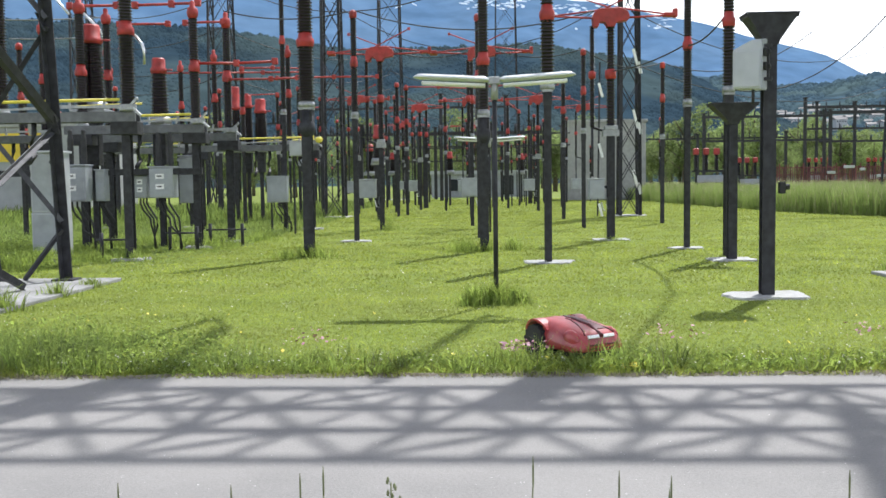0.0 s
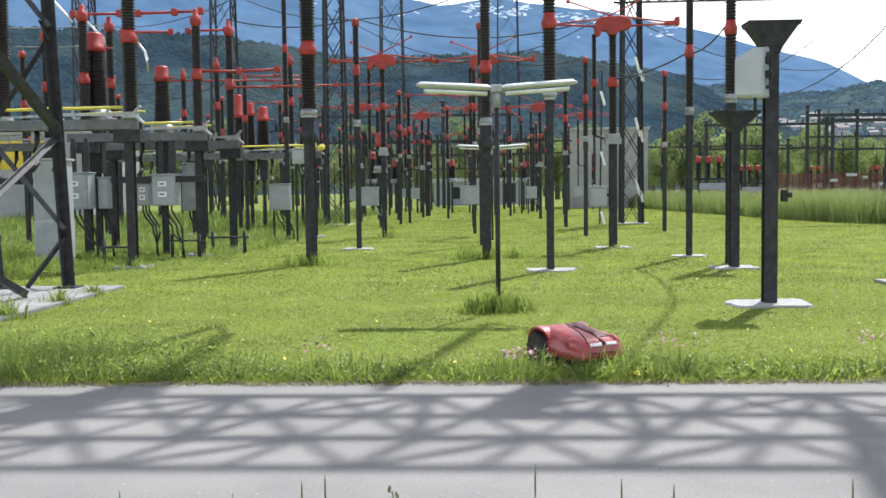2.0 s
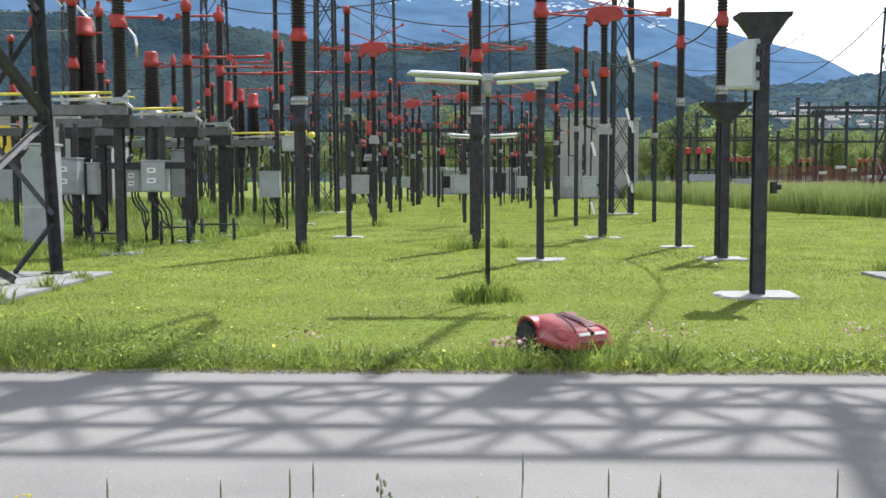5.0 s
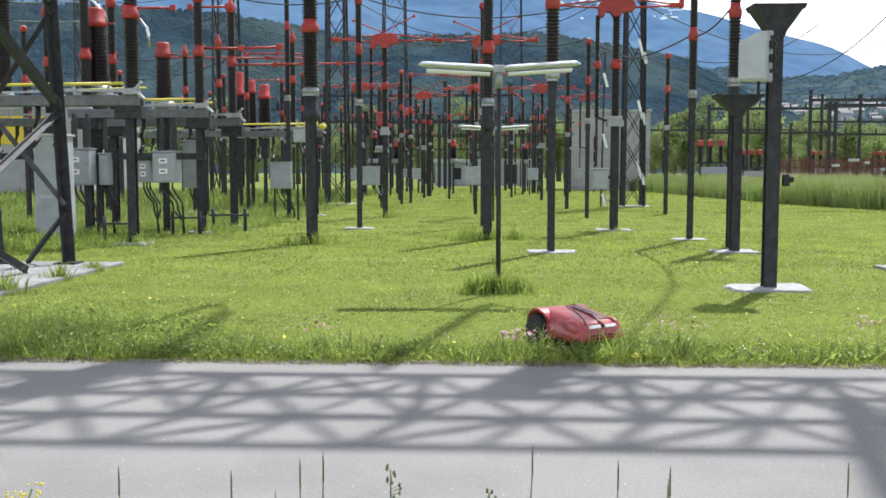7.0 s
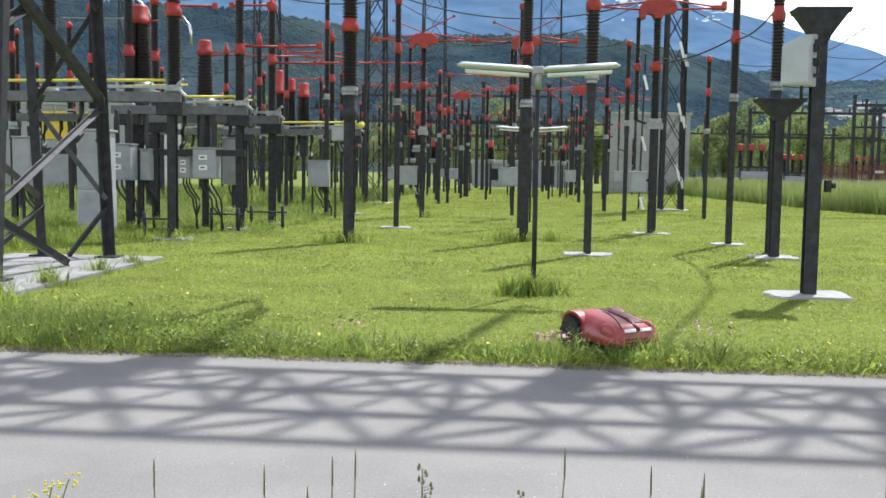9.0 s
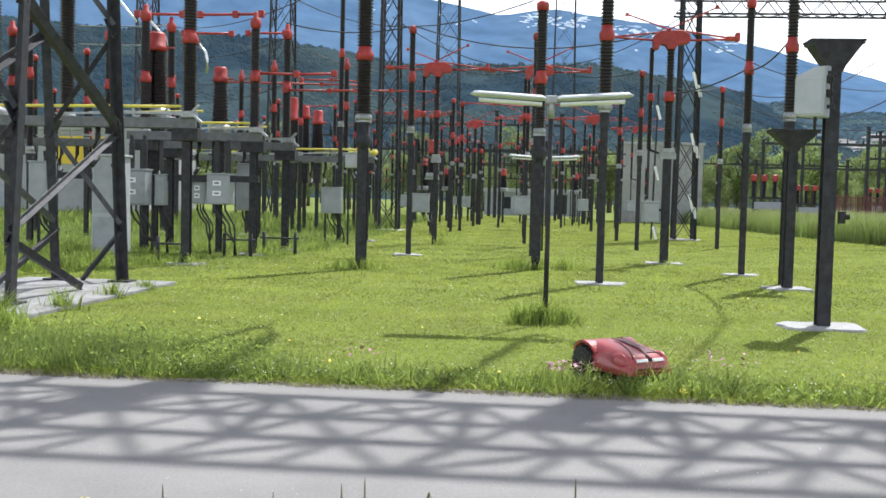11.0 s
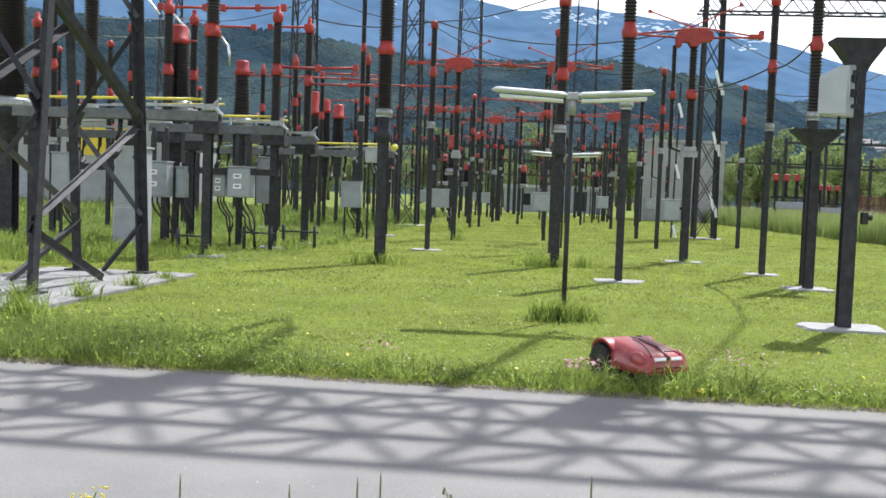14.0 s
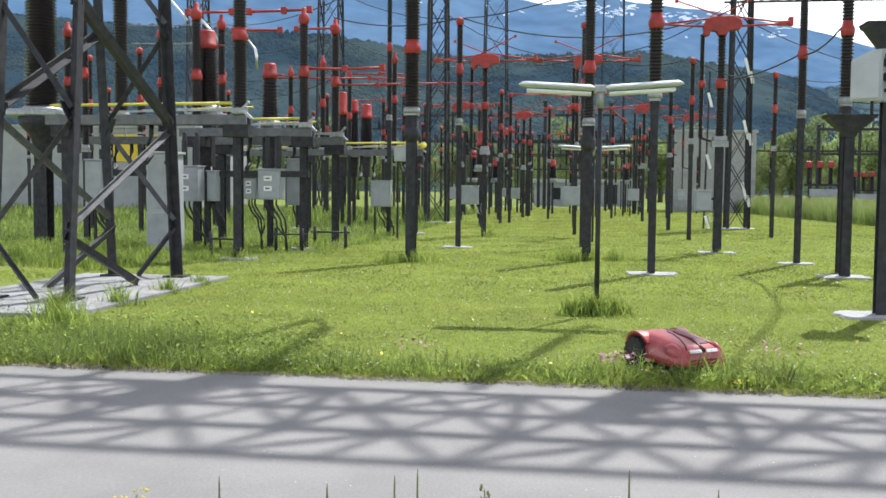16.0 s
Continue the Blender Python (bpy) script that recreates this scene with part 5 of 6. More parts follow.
def skin(bm, rings):
    for a, b in zip(rings, rings[1:]):
        for i in range(len(a)):
            j = (i + 1) % len(a)
            f = bm.faces.new((a[i], a[j], b[j], b[i]))
            f.smooth = True
    bm.faces.new(rings[0][::-1])
    bm.faces.new(rings[-1])


bm = bmesh.new()
skin(bm, [mower_ring(bm, -0.36 + 0.72 * i / 30) for i in range(31)])
part("shell", bm, MRED, mw, "faded red plastic shell")
for s in (-1, 1):
    bm = bmesh.new()
    r = bmesh.ops.create_uvsphere(bm, u_segments=16, v_segments=10, radius=1)
    bmesh.ops.scale(bm, vec=(0.12, 0.04, 0.085), verts=r["verts"])
    bmesh.ops.translate(bm, vec=(0.2, s * 0.215, 0.19), verts=r["verts"])
    for f in bm.faces:
        f.smooth = True
    part("wheel_arch", bm, MRED, mw)
    # side seams of the bonnet
    tube("bonnet_seam", [(-0.1 + 0.42 * k / 8, s * (0.035 + 0.13 * (k / 8) ** 1.5), mower_section(-0.1 + 0.42 * k / 8)[1] + 0.001) for k in range(9)], 0.006, MDARK, mw)
    bm = bmesh.new()
    bm_box(bm, -0.008, 0.008, -0.062, 0.062, -0.014, 0.014, 0.004, Matrix.Translation((0.34, s * 0.085, 0.226)) @ Matrix.Rotation(radians(-30), 4, 'Y'))
    part("light_slot", bm, LABEL, mw, "white slot in the nose")
    for k in range(2):
        bm = bmesh.new()
        bm_box(bm, -0.006, 0.006, -0.055, 0.055, -0.006, 0.006, 0.002, Matrix.Translation((0.357, s * 0.085, 0.162 - 0.03 * k)))
        part("grille_slot", bm, MDARK, mw)
bm = bmesh.new()
bm_rod(bm, (-0.05, 0, 0.326), (0.2, 0, 0.292), 0.012, 0.016)
bm_rod(bm, (0.2, 0, 0.292), (0.345, 0, 0.226), 0.016, 0.022)
part("centre_ridge", bm, MDARK, mw, "dark centre ridge")
bm = bmesh.new()
hood = []
for k in range(11):
    x = -0.2 + 0.46 * k / 10
    zt = mower_section(x)[1]
    inner, outer = 0.012, 0.075 + 0.05 * k / 10
    hood.append([bm.verts.new((x, yy, zt + zz)) for yy, zz in ((inner, -0.01), (outer, -0.01), (outer - 0.006, 0.004), (inner, 0.007))])
for a, b in zip(hood, hood[1:]):
    for q in range(4):
        bm.faces.new((a[q], a[(q + 1) % 4], b[(q + 1) % 4], b[q]))
bm.faces.new(hood[0])
bm.faces.new(hood[-1][::-1])
part("hood_panel", bm, MDARK, mw, "dark hood panel")
bm = bmesh.new()
bm_box(bm, -0.31, 0.345, -0.21, 0.21, 0.05, 0.1, 0.02)
part("chassis", bm, RUBBER, mw, "black chassis")
bm = bmesh.new()
bm_box(bm, -0.378, -0.35, -0.19, 0.19, 0.1, 0.24, 0.02)
part("rear_panel", bm, RUBBER, mw, "black rear panel")
for s in (-1, 1):
    c = Matrix.Translation((-0.25, s * 0.245, 0.14))
    bm = bmesh.new()
    arc = []
    for k in range(13):
        a = radians(35 + 120 * k / 12)
        lip = 0.278 - 0.03 * abs(k - 6) / 6
        for rr, yy in ((0.185, 0.17), (0.185, lip), (0.165, lip), (0.165, 0.17)):
            arc.append(bm.verts.new(c @ Vector((rr * math.cos(a), s * (yy - 0.245), rr * math.sin(a)))))
    for k in range(12):
        for q in range(4):
            f = bm.faces.new((arc[4 * k + q], arc[4 * k + (q + 1) % 4], arc[4 * k + 4 + (q + 1) % 4], arc[4 * k + 4 + q]))
    bm.faces.new(arc[:4])
    bm.faces.new(arc[-4:])
    part("rear_fender", bm, MRED, mw, "red fender over the rear wheel")
    m = c @ Matrix.Rotation(radians(90), 4, 'X')
    bm = bmesh.new()
    tread = [(0.139 if (k // 2) % 2 else 0.128, 2 * math.pi * (k + 0.35 * (k % 2)) / 56) for k in range(56)]
    face = [[bm.verts.new(m @ Vector((r * math.cos(a), r * math.sin(a), zz))) for r, a in tread] for zz in (-0.04, 0.04)]
    for k in range(56):
        bm.faces.new((face[0][k], face[0][(k + 1) % 56], face[1][(k + 1) % 56], face[1][k]))
    bm.faces.new(face[0][::-1])
    bm.faces.new(face[1])
    wh = part("rear_wheel", bm, RUBBER, mw, "black treaded rear wheel")
    bm = bmesh.new()
    bm_lathe(bm, [(0.02, -0.045), (0.085, -0.036), (0.085, 0.036), (0.02, 0.045)], 16, m=m)
    part("rim", bm, RUBBER, wh)
    bm = bmesh.new()
    m = Matrix.Translation((0.25, s * 0.15, 0.05)) @ Matrix.Rotation(radians(90), 4, 'X')
    bm_lathe(bm, [(0.03, -0.025), (0.05, -0.02), (0.05, 0.02), (0.03, 0.025)], 14, m=m)
    part("front_wheel", bm, RUBBER, mw)

# ---- grass and weeds ----
def scatter(n, u0, u1, v0, v1, seed):
    r = np.random.default_rng(seed)
    u, v = r.uniform(u0, u1, n), r.uniform(v0, v1, n)
    c, s = math.cos(radians(TURN)), math.sin(radians(TURN))
    return r, u * c - v * s, u * s + v * c


def clear_of_slabs(x, y):
    ok = np.ones(len(x), bool)
    for cx, cy, w in ((3.84, 11.48, 0.5), (4.92, 16.71, 0.42), (1.82, 16.71, 0.38), (4.97, 19.74, 0.32), (3.98, 22.95, 0.38), (-2.08, 23.64, 0.34)):
        ok &= (abs(x - cx) > w * (0.8 + 0.2 * np.sin(y * 9))) | (abs(y - cy) > w * (0.62 + 0.15 * np.sin(x * 11)))
    ok &= ~((x > -7.5) & (x < -4.95) & (y > 9.9) & (y < 14.25))
    return ok


def lawn(name, n, u0, u1, v0, v1, h, w, mat, seed, lean=0.8, label="short mown green lawn grass", power=0.5):
    r, x, y = scatter(n, u0, u1, v0, v1, seed)
    ok = clear_of_slabs(x, y)
    x, y = x[ok], y[ok]
    patch = 0.55 + 0.45 * np.sin(x * 1.9 + 2 * np.sin(y * 0.7)) * np.sin(y * 1.3 + np.sin(x * 0.9))
    hh = h[0] + (h[1] - h[0]) * r.uniform(0, 1, len(x)) * (patch if h[1] > 0.2 else 1.0)
    if h[1] > 0.15:                      # trampled low along the mown edge
        hh = hh * np.where((x > -7.5) & (y < 23.5), 0.3, 1.0)
    V, F = blades(r, x, y, hh, r.uniform(w[0], w[1], len(x)), lean)
    return stuff(name, V, F, mat, label, "grass")


lawn("lawn_grass", 110000, -6.5, 6.5, 7.4, 13.0, (0.006, 0.021), (0.005, 0.013), BLADE, 1, 1.8)
lawn("lawn_grass", 70000, -9.5, 10, 13.0, 22.0, (0.01, 0.03), (0.012, 0.026), BLADE, 2, 1.6)
lawn("lawn_grass", 100000, -8, 15.5, 22.0, 45.0, (0.008, 0.024), (0.02, 0.045), BLADE, 3, 1.6)
lawn("lawn_grass", 40000, -8, 15, 45.0, 80.0, (0.012, 0.03), (0.04, 0.08), BLADE, 13, 1.6)
def meadow(name, n, h, w, mat, seed, lean, label, z=0.0):
    """Unmown grass beyond the mown lawn, thickest along its edge."""
    r = np.random.default_rng(seed)
    y = r.uniform(32, 78, n)
    edge = np.interp(y, [32, 34, 37, 41, 54, 70, 78], [17.2, 16.0, 15.0, 14.4, 13.9, 13.5, 13.5]) + r.normal(0, 0.12, n)
    x = edge + 26 * r.beta(1.0, 2.6, n)
    hh = r.uniform(h[0], h[1], n) * (0.85 + 0.15 * np.sin(x * 0.9 + np.sin(y * 0.5)))
    V, F = blades(r, x, y, hh, r.uniform(w[0], w[1], n), lean, z)
    return stuff(name, V, F, mat, label, "grass")


meadow("field_grass", 170000, (0.65, 1.3), (0.014, 0.034), MEADOW, 6, 0.5, "tall unmown meadow grass beside the mown lawn")
meadow("meadow_seed_heads", 42000, (0.9, 1.5), (0.008, 0.016), SEED, 16, 0.35, "pale seeding stems among the tall meadow grass")
lawn("rough_grass", 22000, -16, -5.6, 21.5, 40, (0.04, 0.2), (0.008, 0.02), TALL, 8, 0.7, "rough tall grass under the breakers")
lawn("rough_grass", 12000, -12, -5.6, 20.0, 26.0, (0.03, 0.19), (0.01, 0.024), WEED, 28, 1.2, "leafy weeds among the breaker columns")
lawn("rough_grass", 14000, -14, -7.3, 15.5, 21.5, (0.08, 0.36), (0.008, 0.02), WEED, 18, 0.8, "rank weeds and grass under the breakers")
lawn("rough_grass", 22000, -34, -6.5, 38, 60, (0.2, 0.75), (0.03, 0.07), TALL, 19, 0.6, "rough tall grass in front of the workshop")
lawn("rough_grass", 26000, -34, -14, 20, 40, (0.06, 0.3), (0.015, 0.04), TALL, 29, 0.7, "rough tall grass at the side of the yard")
lawn("near_verge_grass", 5000, -3, 3, 1.2, 3.1, (0.05, 0.22), (0.004, 0.009), TALL, 9, 0.7, "rough grass beside the road")


def clumps(seed, count, u0, u1, v0, v1, per, spread, h, w, lean):
    """Blades gathered in uneven clumps of differing height."""
    r = np.random.default_rng(seed)
    c, s = math.cos(radians(TURN)), math.sin(radians(TURN))
    cu, cv = r.uniform(u0, u1, count), v0 + (v1 - v0) * r.beta(1.0, 1.5, count)
    k = r.integers(per[0], per[1], count)
    idx = np.repeat(np.arange(count), k)
    ch = r.uniform(h[0], h[1], count) * (0.6 + 0.8 * (1 + np.sin(cu * 2.1) * np.sin(cu * 0.83 + 1)) / 2)
    u = cu[idx] + r.normal(0, spread, len(idx))
    v = np.maximum(cv[idx] + r.normal(0, spread * 0.7, len(idx)), v0 - 0.03)
    x, y = u * c - v * s, u * s + v * c
    return blades(r, x, y, ch[idx] * r.uniform(0.5, 1.1, len(idx)), r.uniform(w[0], w[1], len(idx)), lean)


V, F = clumps(41, 1500, -5.4, 5.6, 6.9, 7.8, (12, 26), 0.06, (0.025, 0.085), (0.004, 0.011), 1.3)
stuff("verge_grass", V, F, BLADE, "uneven taller grass along the road edge", "grass")
V, F = clumps(42, 620, -5.4, 5.6, 6.95, 7.65, (7, 16), 0.045, (0.04, 0.12), (0.012, 0.03), 1.8)
stuff("verge_weeds", V, F, WEED, "leafy weeds along the road edge", "weeds")
V, F = clumps(43, 110, -5.6, -1.6, 7.0, 8.2, (8, 18), 0.06, (0.10, 0.24), (0.004, 0.009), 0.6)
stuff("verge_tall_grass", V, F, TALL, "tall grass by the tower base", "grass")
V, F = clumps(45, 320, -6.2, -3.0, 7.0, 8.7, (10, 22), 0.07, (0.10, 0.27), (0.003, 0.007), 0.7)
stuff("verge_tall_grass", V, F, TALL, "dense tall grass by the tower base", "grass")
V, F = clumps(52, 75, -3.6, 5.6, 6.98, 7.45, (12, 26), 0.055, (0.10, 0.24), (0.005, 0.013), 0.9)
stuff("verge_tall_grass", V, F, CLOVER, "taller leafy clumps along the road edge", "grass")
V, F = clumps(46, 1300, -5.4, 5.6, 6.86, 6.99, (6, 14), 0.04, (0.012, 0.05), (0.004, 0.008), 1.6)
stuff("edge_litter", V, F, LITTER, "dry grass litter at the asphalt edge", "grass")
V, F = clumps(44, 160, -5.4, 5.6, 6.95, 7.7, (1, 4), 0.05, (0.18, 0.32), (0.003, 0.005), 0.5)
stuff("verge_stems", V, F, DRY, "thin flowering grass stems", "grass")


def leaves(name, mat, label, seed, n, u0, u1, v0, v1, z, size, patchy, bias=1.0):
    """Small tilted leaves, two triangles each, gathered in uneven patches."""
    r = np.random.default_rng(seed)
    u, v = r.uniform(u0, u1, n), v0 + (v1 - v0) * r.beta(1.0, bias, n)
    dens = 0.5 + 0.5 * np.sin(u * 2.3 + 1.7 * np.sin(v * 2.1 + seed)) * np.sin(v * 2.9 + np.sin(u * 1.1 + seed))
    keep = r.uniform(0, 1, n) < (1 - patchy) + patchy * dens
    u, v, dens = u[keep], v[keep], dens[keep]
    n = len(u)
    p = np.stack([u * math.cos(radians(TURN)) - v * math.sin(radians(TURN)), u * math.sin(radians(TURN)) + v * math.cos(radians(TURN)),
                  z[0] + (z[1] - z[0]) * r.uniform(0, 1, n) ** 1.5 * (0.5 + dens)], 1)
    ok = clear_of_slabs(p[:, 0], p[:, 1])
    p, n = p[ok], int(ok.sum())
    p[:, 2] *= np.where((p[:, 0] > -7.5) & (p[:, 1] > 15) & (p[:, 1] < 23.5), 0.4, 1.0)
    a = r.uniform(0, 2 * np.pi, n)
    sz = r.uniform(size[0], size[1], n)
    e1 = np.stack([np.cos(a), np.sin(a), r.normal(0, 0.45, n)], 1) * sz[:, None]
    e2 = np.stack([-np.sin(a), np.cos(a), r.normal(0, 0.45, n)], 1) * sz[:, None] * 0.6
    V = np.stack([p - e1, p + e2, p + e1, p - e2], 1).reshape(-1, 3)
    i = np.arange(n)[:, None] * 4
    F = np.concatenate([i + np.array([[0, 1, 2]]), i + np.array([[0, 2, 3]])], 0)
    return stuff(name, V, F, mat, label, "weeds")


leaves("verge_clover", CLOVER, "dense clover and plantain leaves along the road edge", 47, 15000, -5.6, 5.8, 6.93, 7.9, (0.015, 0.09), (0.006, 0.015), 0.7, 1.8)
leaves("verge_clover", WEED, "bright young weed leaves along the road edge", 48, 12000, -5.6, 5.8, 6.93, 7.7, (0.02, 0.12), (0.006, 0.015), 0.8, 1.8)
leaves("verge_clover", CLOVER, "dark leafy weeds by the tower base", 49, 11000, -6.0, -2.0, 6.95, 8.6, (0.03, 0.26), (0.008, 0.02), 0.7, 1.3)
leaves("undergrowth", TALL, "leafy undergrowth below the breaker frames", 51, 26000, -15, -5.4, 16.5, 30, (0.02, 0.22), (0.01, 0.03), 0.85)
leaves("lawn_clover", BLADE, "low clover patches in the mown lawn", 50, 15000, -6.5, 7, 7.6, 14, (0.008, 0.03), (0.006, 0.014), 0.9)


def weed_tuft(x, y, r, h, n, seed):
    q = np.random.default_rng(seed)
    a, d = q.uniform(0, 6.28, n), np.abs(q.normal(0, r * 0.6, n))
    V, F = blades(q, x + np.cos(a) * d, y + np.sin(a) * d * 0.8, h * q.uniform(0.35, 1.1, n) * np.exp(-(d / r) ** 2 * 0.6), q.uniform(0.006, 0.018, n), 1.0)
    me = stuff("weed_tuft", V, F, WEED, "unmown tuft of weeds round a post", "weeds")
    return me


for k, (x, y, r, h, n) in enumerate(((0.58, 11.1, 0.3, 0.34, 420), (0.35, 11.05, 0.25, 0.3, 240), (0.85, 11.2, 0.2, 0.28, 150), (-2.5, 18.55, 0.45, 0.32, 320), (-3.0, 18.5, 0.35, 0.25, 180),
                                      (0.45, 19.6, 0.4, 0.42, 320), (0.9, 19.7, 0.3, 0.3, 180), (1.45, 19.9, 0.35, 0.35, 180), (-5.9, 18.4, 0.5, 0.3, 260), (-6.6, 18.3, 0.5, 0.32, 260), (-7.6, 18.2, 0.5, 0.28, 220),
                                      (6.6, 14.1, 0.25, 0.38, 160), (6.95, 14.4, 0.3, 0.4, 200), (-5.2, 21.8, 0.5, 0.3, 260), (-4.6, 24.5, 0.6, 0.35, 240), (-4.9, 13.5, 0.2, 0.22, 120), (-4.95, 12.4, 0.2, 0.3, 140),
                                      (-5.0, 11.0, 0.22, 0.35, 160), (-5.1, 9.8, 0.3, 0.42, 260), (-4.7, 9.1, 0.3, 0.38, 220), (-1.6, 29.2, 0.5, 0.3, 160), (-2.0, 36, 0.8, 0.35, 200), (4.0, 22.7, 0.25, 0.14, 100))):
    weed_tuft(x, y, r * 1.2, h * 0.95, int(n * 0.95), 60 + k)

# small flowers in the lawn and the verge
def petals(name, n, u0, u1, v0, v1, z, size, mat, label, seed, cluster=None):
    r = np.random.default_rng(seed)
    c, s = math.cos(radians(TURN)), math.sin(radians(TURN))
    if cluster:
        ci = r.integers(0, len(cluster), n)
        cl = np.array(cluster)[ci]
        u, v = cl[:, 0] + r.normal(0, 0.07, n), cl[:, 1] + r.normal(0, 0.04, n)
        x, y = u, v
    else:
        u, v = r.uniform(u0, u1, n), r.uniform(v0, v1, n)
        x, y = u * c - v * s, u * s + v * c
    zz = r.uniform(z[0], z[1], n)
    V, F = [], []
    for i in range(n):
        sz = size * r.uniform(0.6, 1.3)
        k = len(V)
        tx, ty = r.normal(0, 0.4, 2)
        V.append((x[i], y[i], zz[i] + sz * 0.25))
        for q in range(6):
            a = q * math.pi / 3
            dx, dy = math.cos(a) * sz, math.sin(a) * sz
            V.append((x[i] + dx, y[i] + dy, zz[i] + dx * tx + dy * ty))
        F += [(k, k + 1 + q, k + 1 + (q + 1) % 6) for q in range(6)]
    return stuff(name, np.array(V), np.array(F), mat, label, "flowers")


petals("clover_flowers", 1500, -5.5, 6, 7.3, 13, (0.015, 0.035), 0.006, WPET_GLINT, "tiny white clover heads in the lawn", 71)
petals("clover_flowers", 250, -7, 8, 13, 20, (0.02, 0.04), 0.010, WPET_GLINT, "tiny white clover heads in the lawn", 72)
# White dots also stand for light glinting off the verge leaves.
petals("verge_flowers_glints", 900, -5.2, 5.4, 6.95, 7.5, (0.04, 0.12), 0.006, WPET_GLINT, "small white weed flowers and painted leaf glints on the verge", 73)
petals("buttercups", 60, -5, 6, 7.0, 11, (0.06, 0.12), 0.012, YPET, "small yellow buttercups in the grass", 74)
petals("dandelions", 9, 0, 0, 0, 0, (0.05, 0.07), 0.02, YPET, "yellow dandelion flowers at the road edge", 75, [(1.32, 7.02), (1.36, 7.0)])
petals("pink_thrift", 70, 0, 0, 0, 0, (0.10, 0.16), 0.016, PINK, "pink flower heads in a low clump", 76, [(0.58, 7.52), (0.64, 7.5), (0.52, 7.5)])
petals("pink_clover", 90, 0, 0, 0, 0, (0.14, 0.26), 0.013, PINK, "pink clover flowers along the verge", 77, [(-1.0, 7.7), (-1.12, 7.65), (-0.9, 7.68), (1.75, 7.75), (1.9, 7.7), (2.05, 7.6), (3.4, 7.7), (3.55, 7.65), (3.3, 7.72)])

# gravel crumbs along the edge of the asphalt
rg = np.random.default_rng(81)
V, F = [], []
for i in range(700):
    u = rg.uniform(-5, 5.4)
    v = 6.93 + rg.normal(0, 0.045)
    p = yard(u, v, 0.012)
    s = rg.uniform(0.004, 0.016)
    k = len(V)
    for q in range(4):
        a = q * 1.57 + rg.uniform(-0.4, 0.4)
        V.append((p.x + math.cos(a) * s, p.y + math.sin(a) * s, p.z))
    V.append((p.x, p.y, p.z + s * 0.8))
    F += [(k + q, k + (q + 1) % 4, k + 4) for q in range(4)]
stuff("edge_gravel", np.array(V), np.array(F), ROAD, "pale gravel crumbs along the asphalt edge", "gravel")


V, F = [], []
for i in range(2600):
    u, v = rg.uniform(-4, 4.4), rg.uniform(3.1, 6.9)
    if noise.noise((u * 0.9, v * 0.9, 4.0)) < rg.uniform(-0.5, 0.5):
        continue
    p = yard(u, v, 0.0122)
    s = rg.uniform(0.0015, 0.005)
    k = len(V)
    for q in range(4):
        a = q * 1.57 + rg.uniform(-0.5, 0.5)
        V.append((p.x + math.cos(a) * s, p.y + math.sin(a) * s, p.z))
    V.append((p.x, p.y, p.z + s * 0.6))
    F += [(k + q, k + (q + 1) % 4, k + 4) for q in range(4)]
stuff("road_grit", np.array(V), np.array(F), GRIT, "pale grit strewn over the asphalt", "gravel")


# ---- stalks in front of the camera ----
def stalk(x, y, h, lean, label, head=None):
    t = thing("grass_stalk", x, y, 0, label, "grass stalk", "roadside stalks")
    pts = [(lean * (k / 8) ** 2, 0.02 * math.sin(k), h * k / 8) for k in range(9)]
    tube("stem", pts, 0.0022, DRY, t, res=5)
    r = random.Random(int(x * 1000) + 5)
    bm = bmesh.new()
    if head == "panicle":
        for k in range(12):
            z = h * (0.86 + 0.16 * k / 12)
            a = r.uniform(0, 6.28)
            d = 0.035 * (1 - k / 14)
            e = (lean + math.cos(a) * d, math.sin(a) * d, z + 0.012)
            bm_rod(bm, (lean * 0.9, 0.02, z - 0.005), e, 0.0008, 0.0008, 4)
            bmesh.ops.create_icosphere(bm, subdivisions=1, radius=0.0055, matrix=Matrix.Translation(e) @ Matrix.Diagonal((0.8, 0.8, 1.5, 1)))
        part("panicle", bm, DRY, t)
    else:
        L = 0.09 if head == "spike" else 0.05
        bm_lathe(bm, [(0.002, 0), (0.0028, L * 0.2), (0.0026, L * 0.7), (0.001, L)], 7, (pts[-1][0], pts[-1][1], pts[-1][2] - 0.01))
        part("spike", bm, DRY, t)
    return t


for i, (x, y, h, lean, head) in enumerate(((-0.40, 2.6, 0.58, 0.0, "spike"), (-0.34, 2.6, 0.60, 0.004, "spike"), (-0.15, 2.6, 0.63, 0.0, "panicle"), (0.22, 2.6, 0.62, 0.02, "spike"), (0.47, 2.62, 0.57, 0.01, "spike"),
                                           (0.12, 2.55, 0.58, 0.0, "panicle"), (1.08, 2.6, 0.57, 0.03, "spike"), (-0.88, 2.6, 0.56, -0.02, "spike"), (-0.56, 2.6, 0.55, -0.03, "spike"), (0.62, 2.6, 0.56, 0.0, "spike"),
                                           (-0.47, 2.55, 0.51, 0.01, "spike"), (0.56, 2.58, 0.53, 0.05, "spike"), (-0.02, 2.58, 0.5, 0.0, "panicle"), (0.98, 2.65, 0.5, 0.0, "panicle"))):
    stalk(x, y, h - 0.05, lean, "slender seeding grass stalk beside the road", head)
yw = thing("yellow_weed", -1.27, 2.6, 0, "weed with small pale yellow flowers beside the road", "weed")
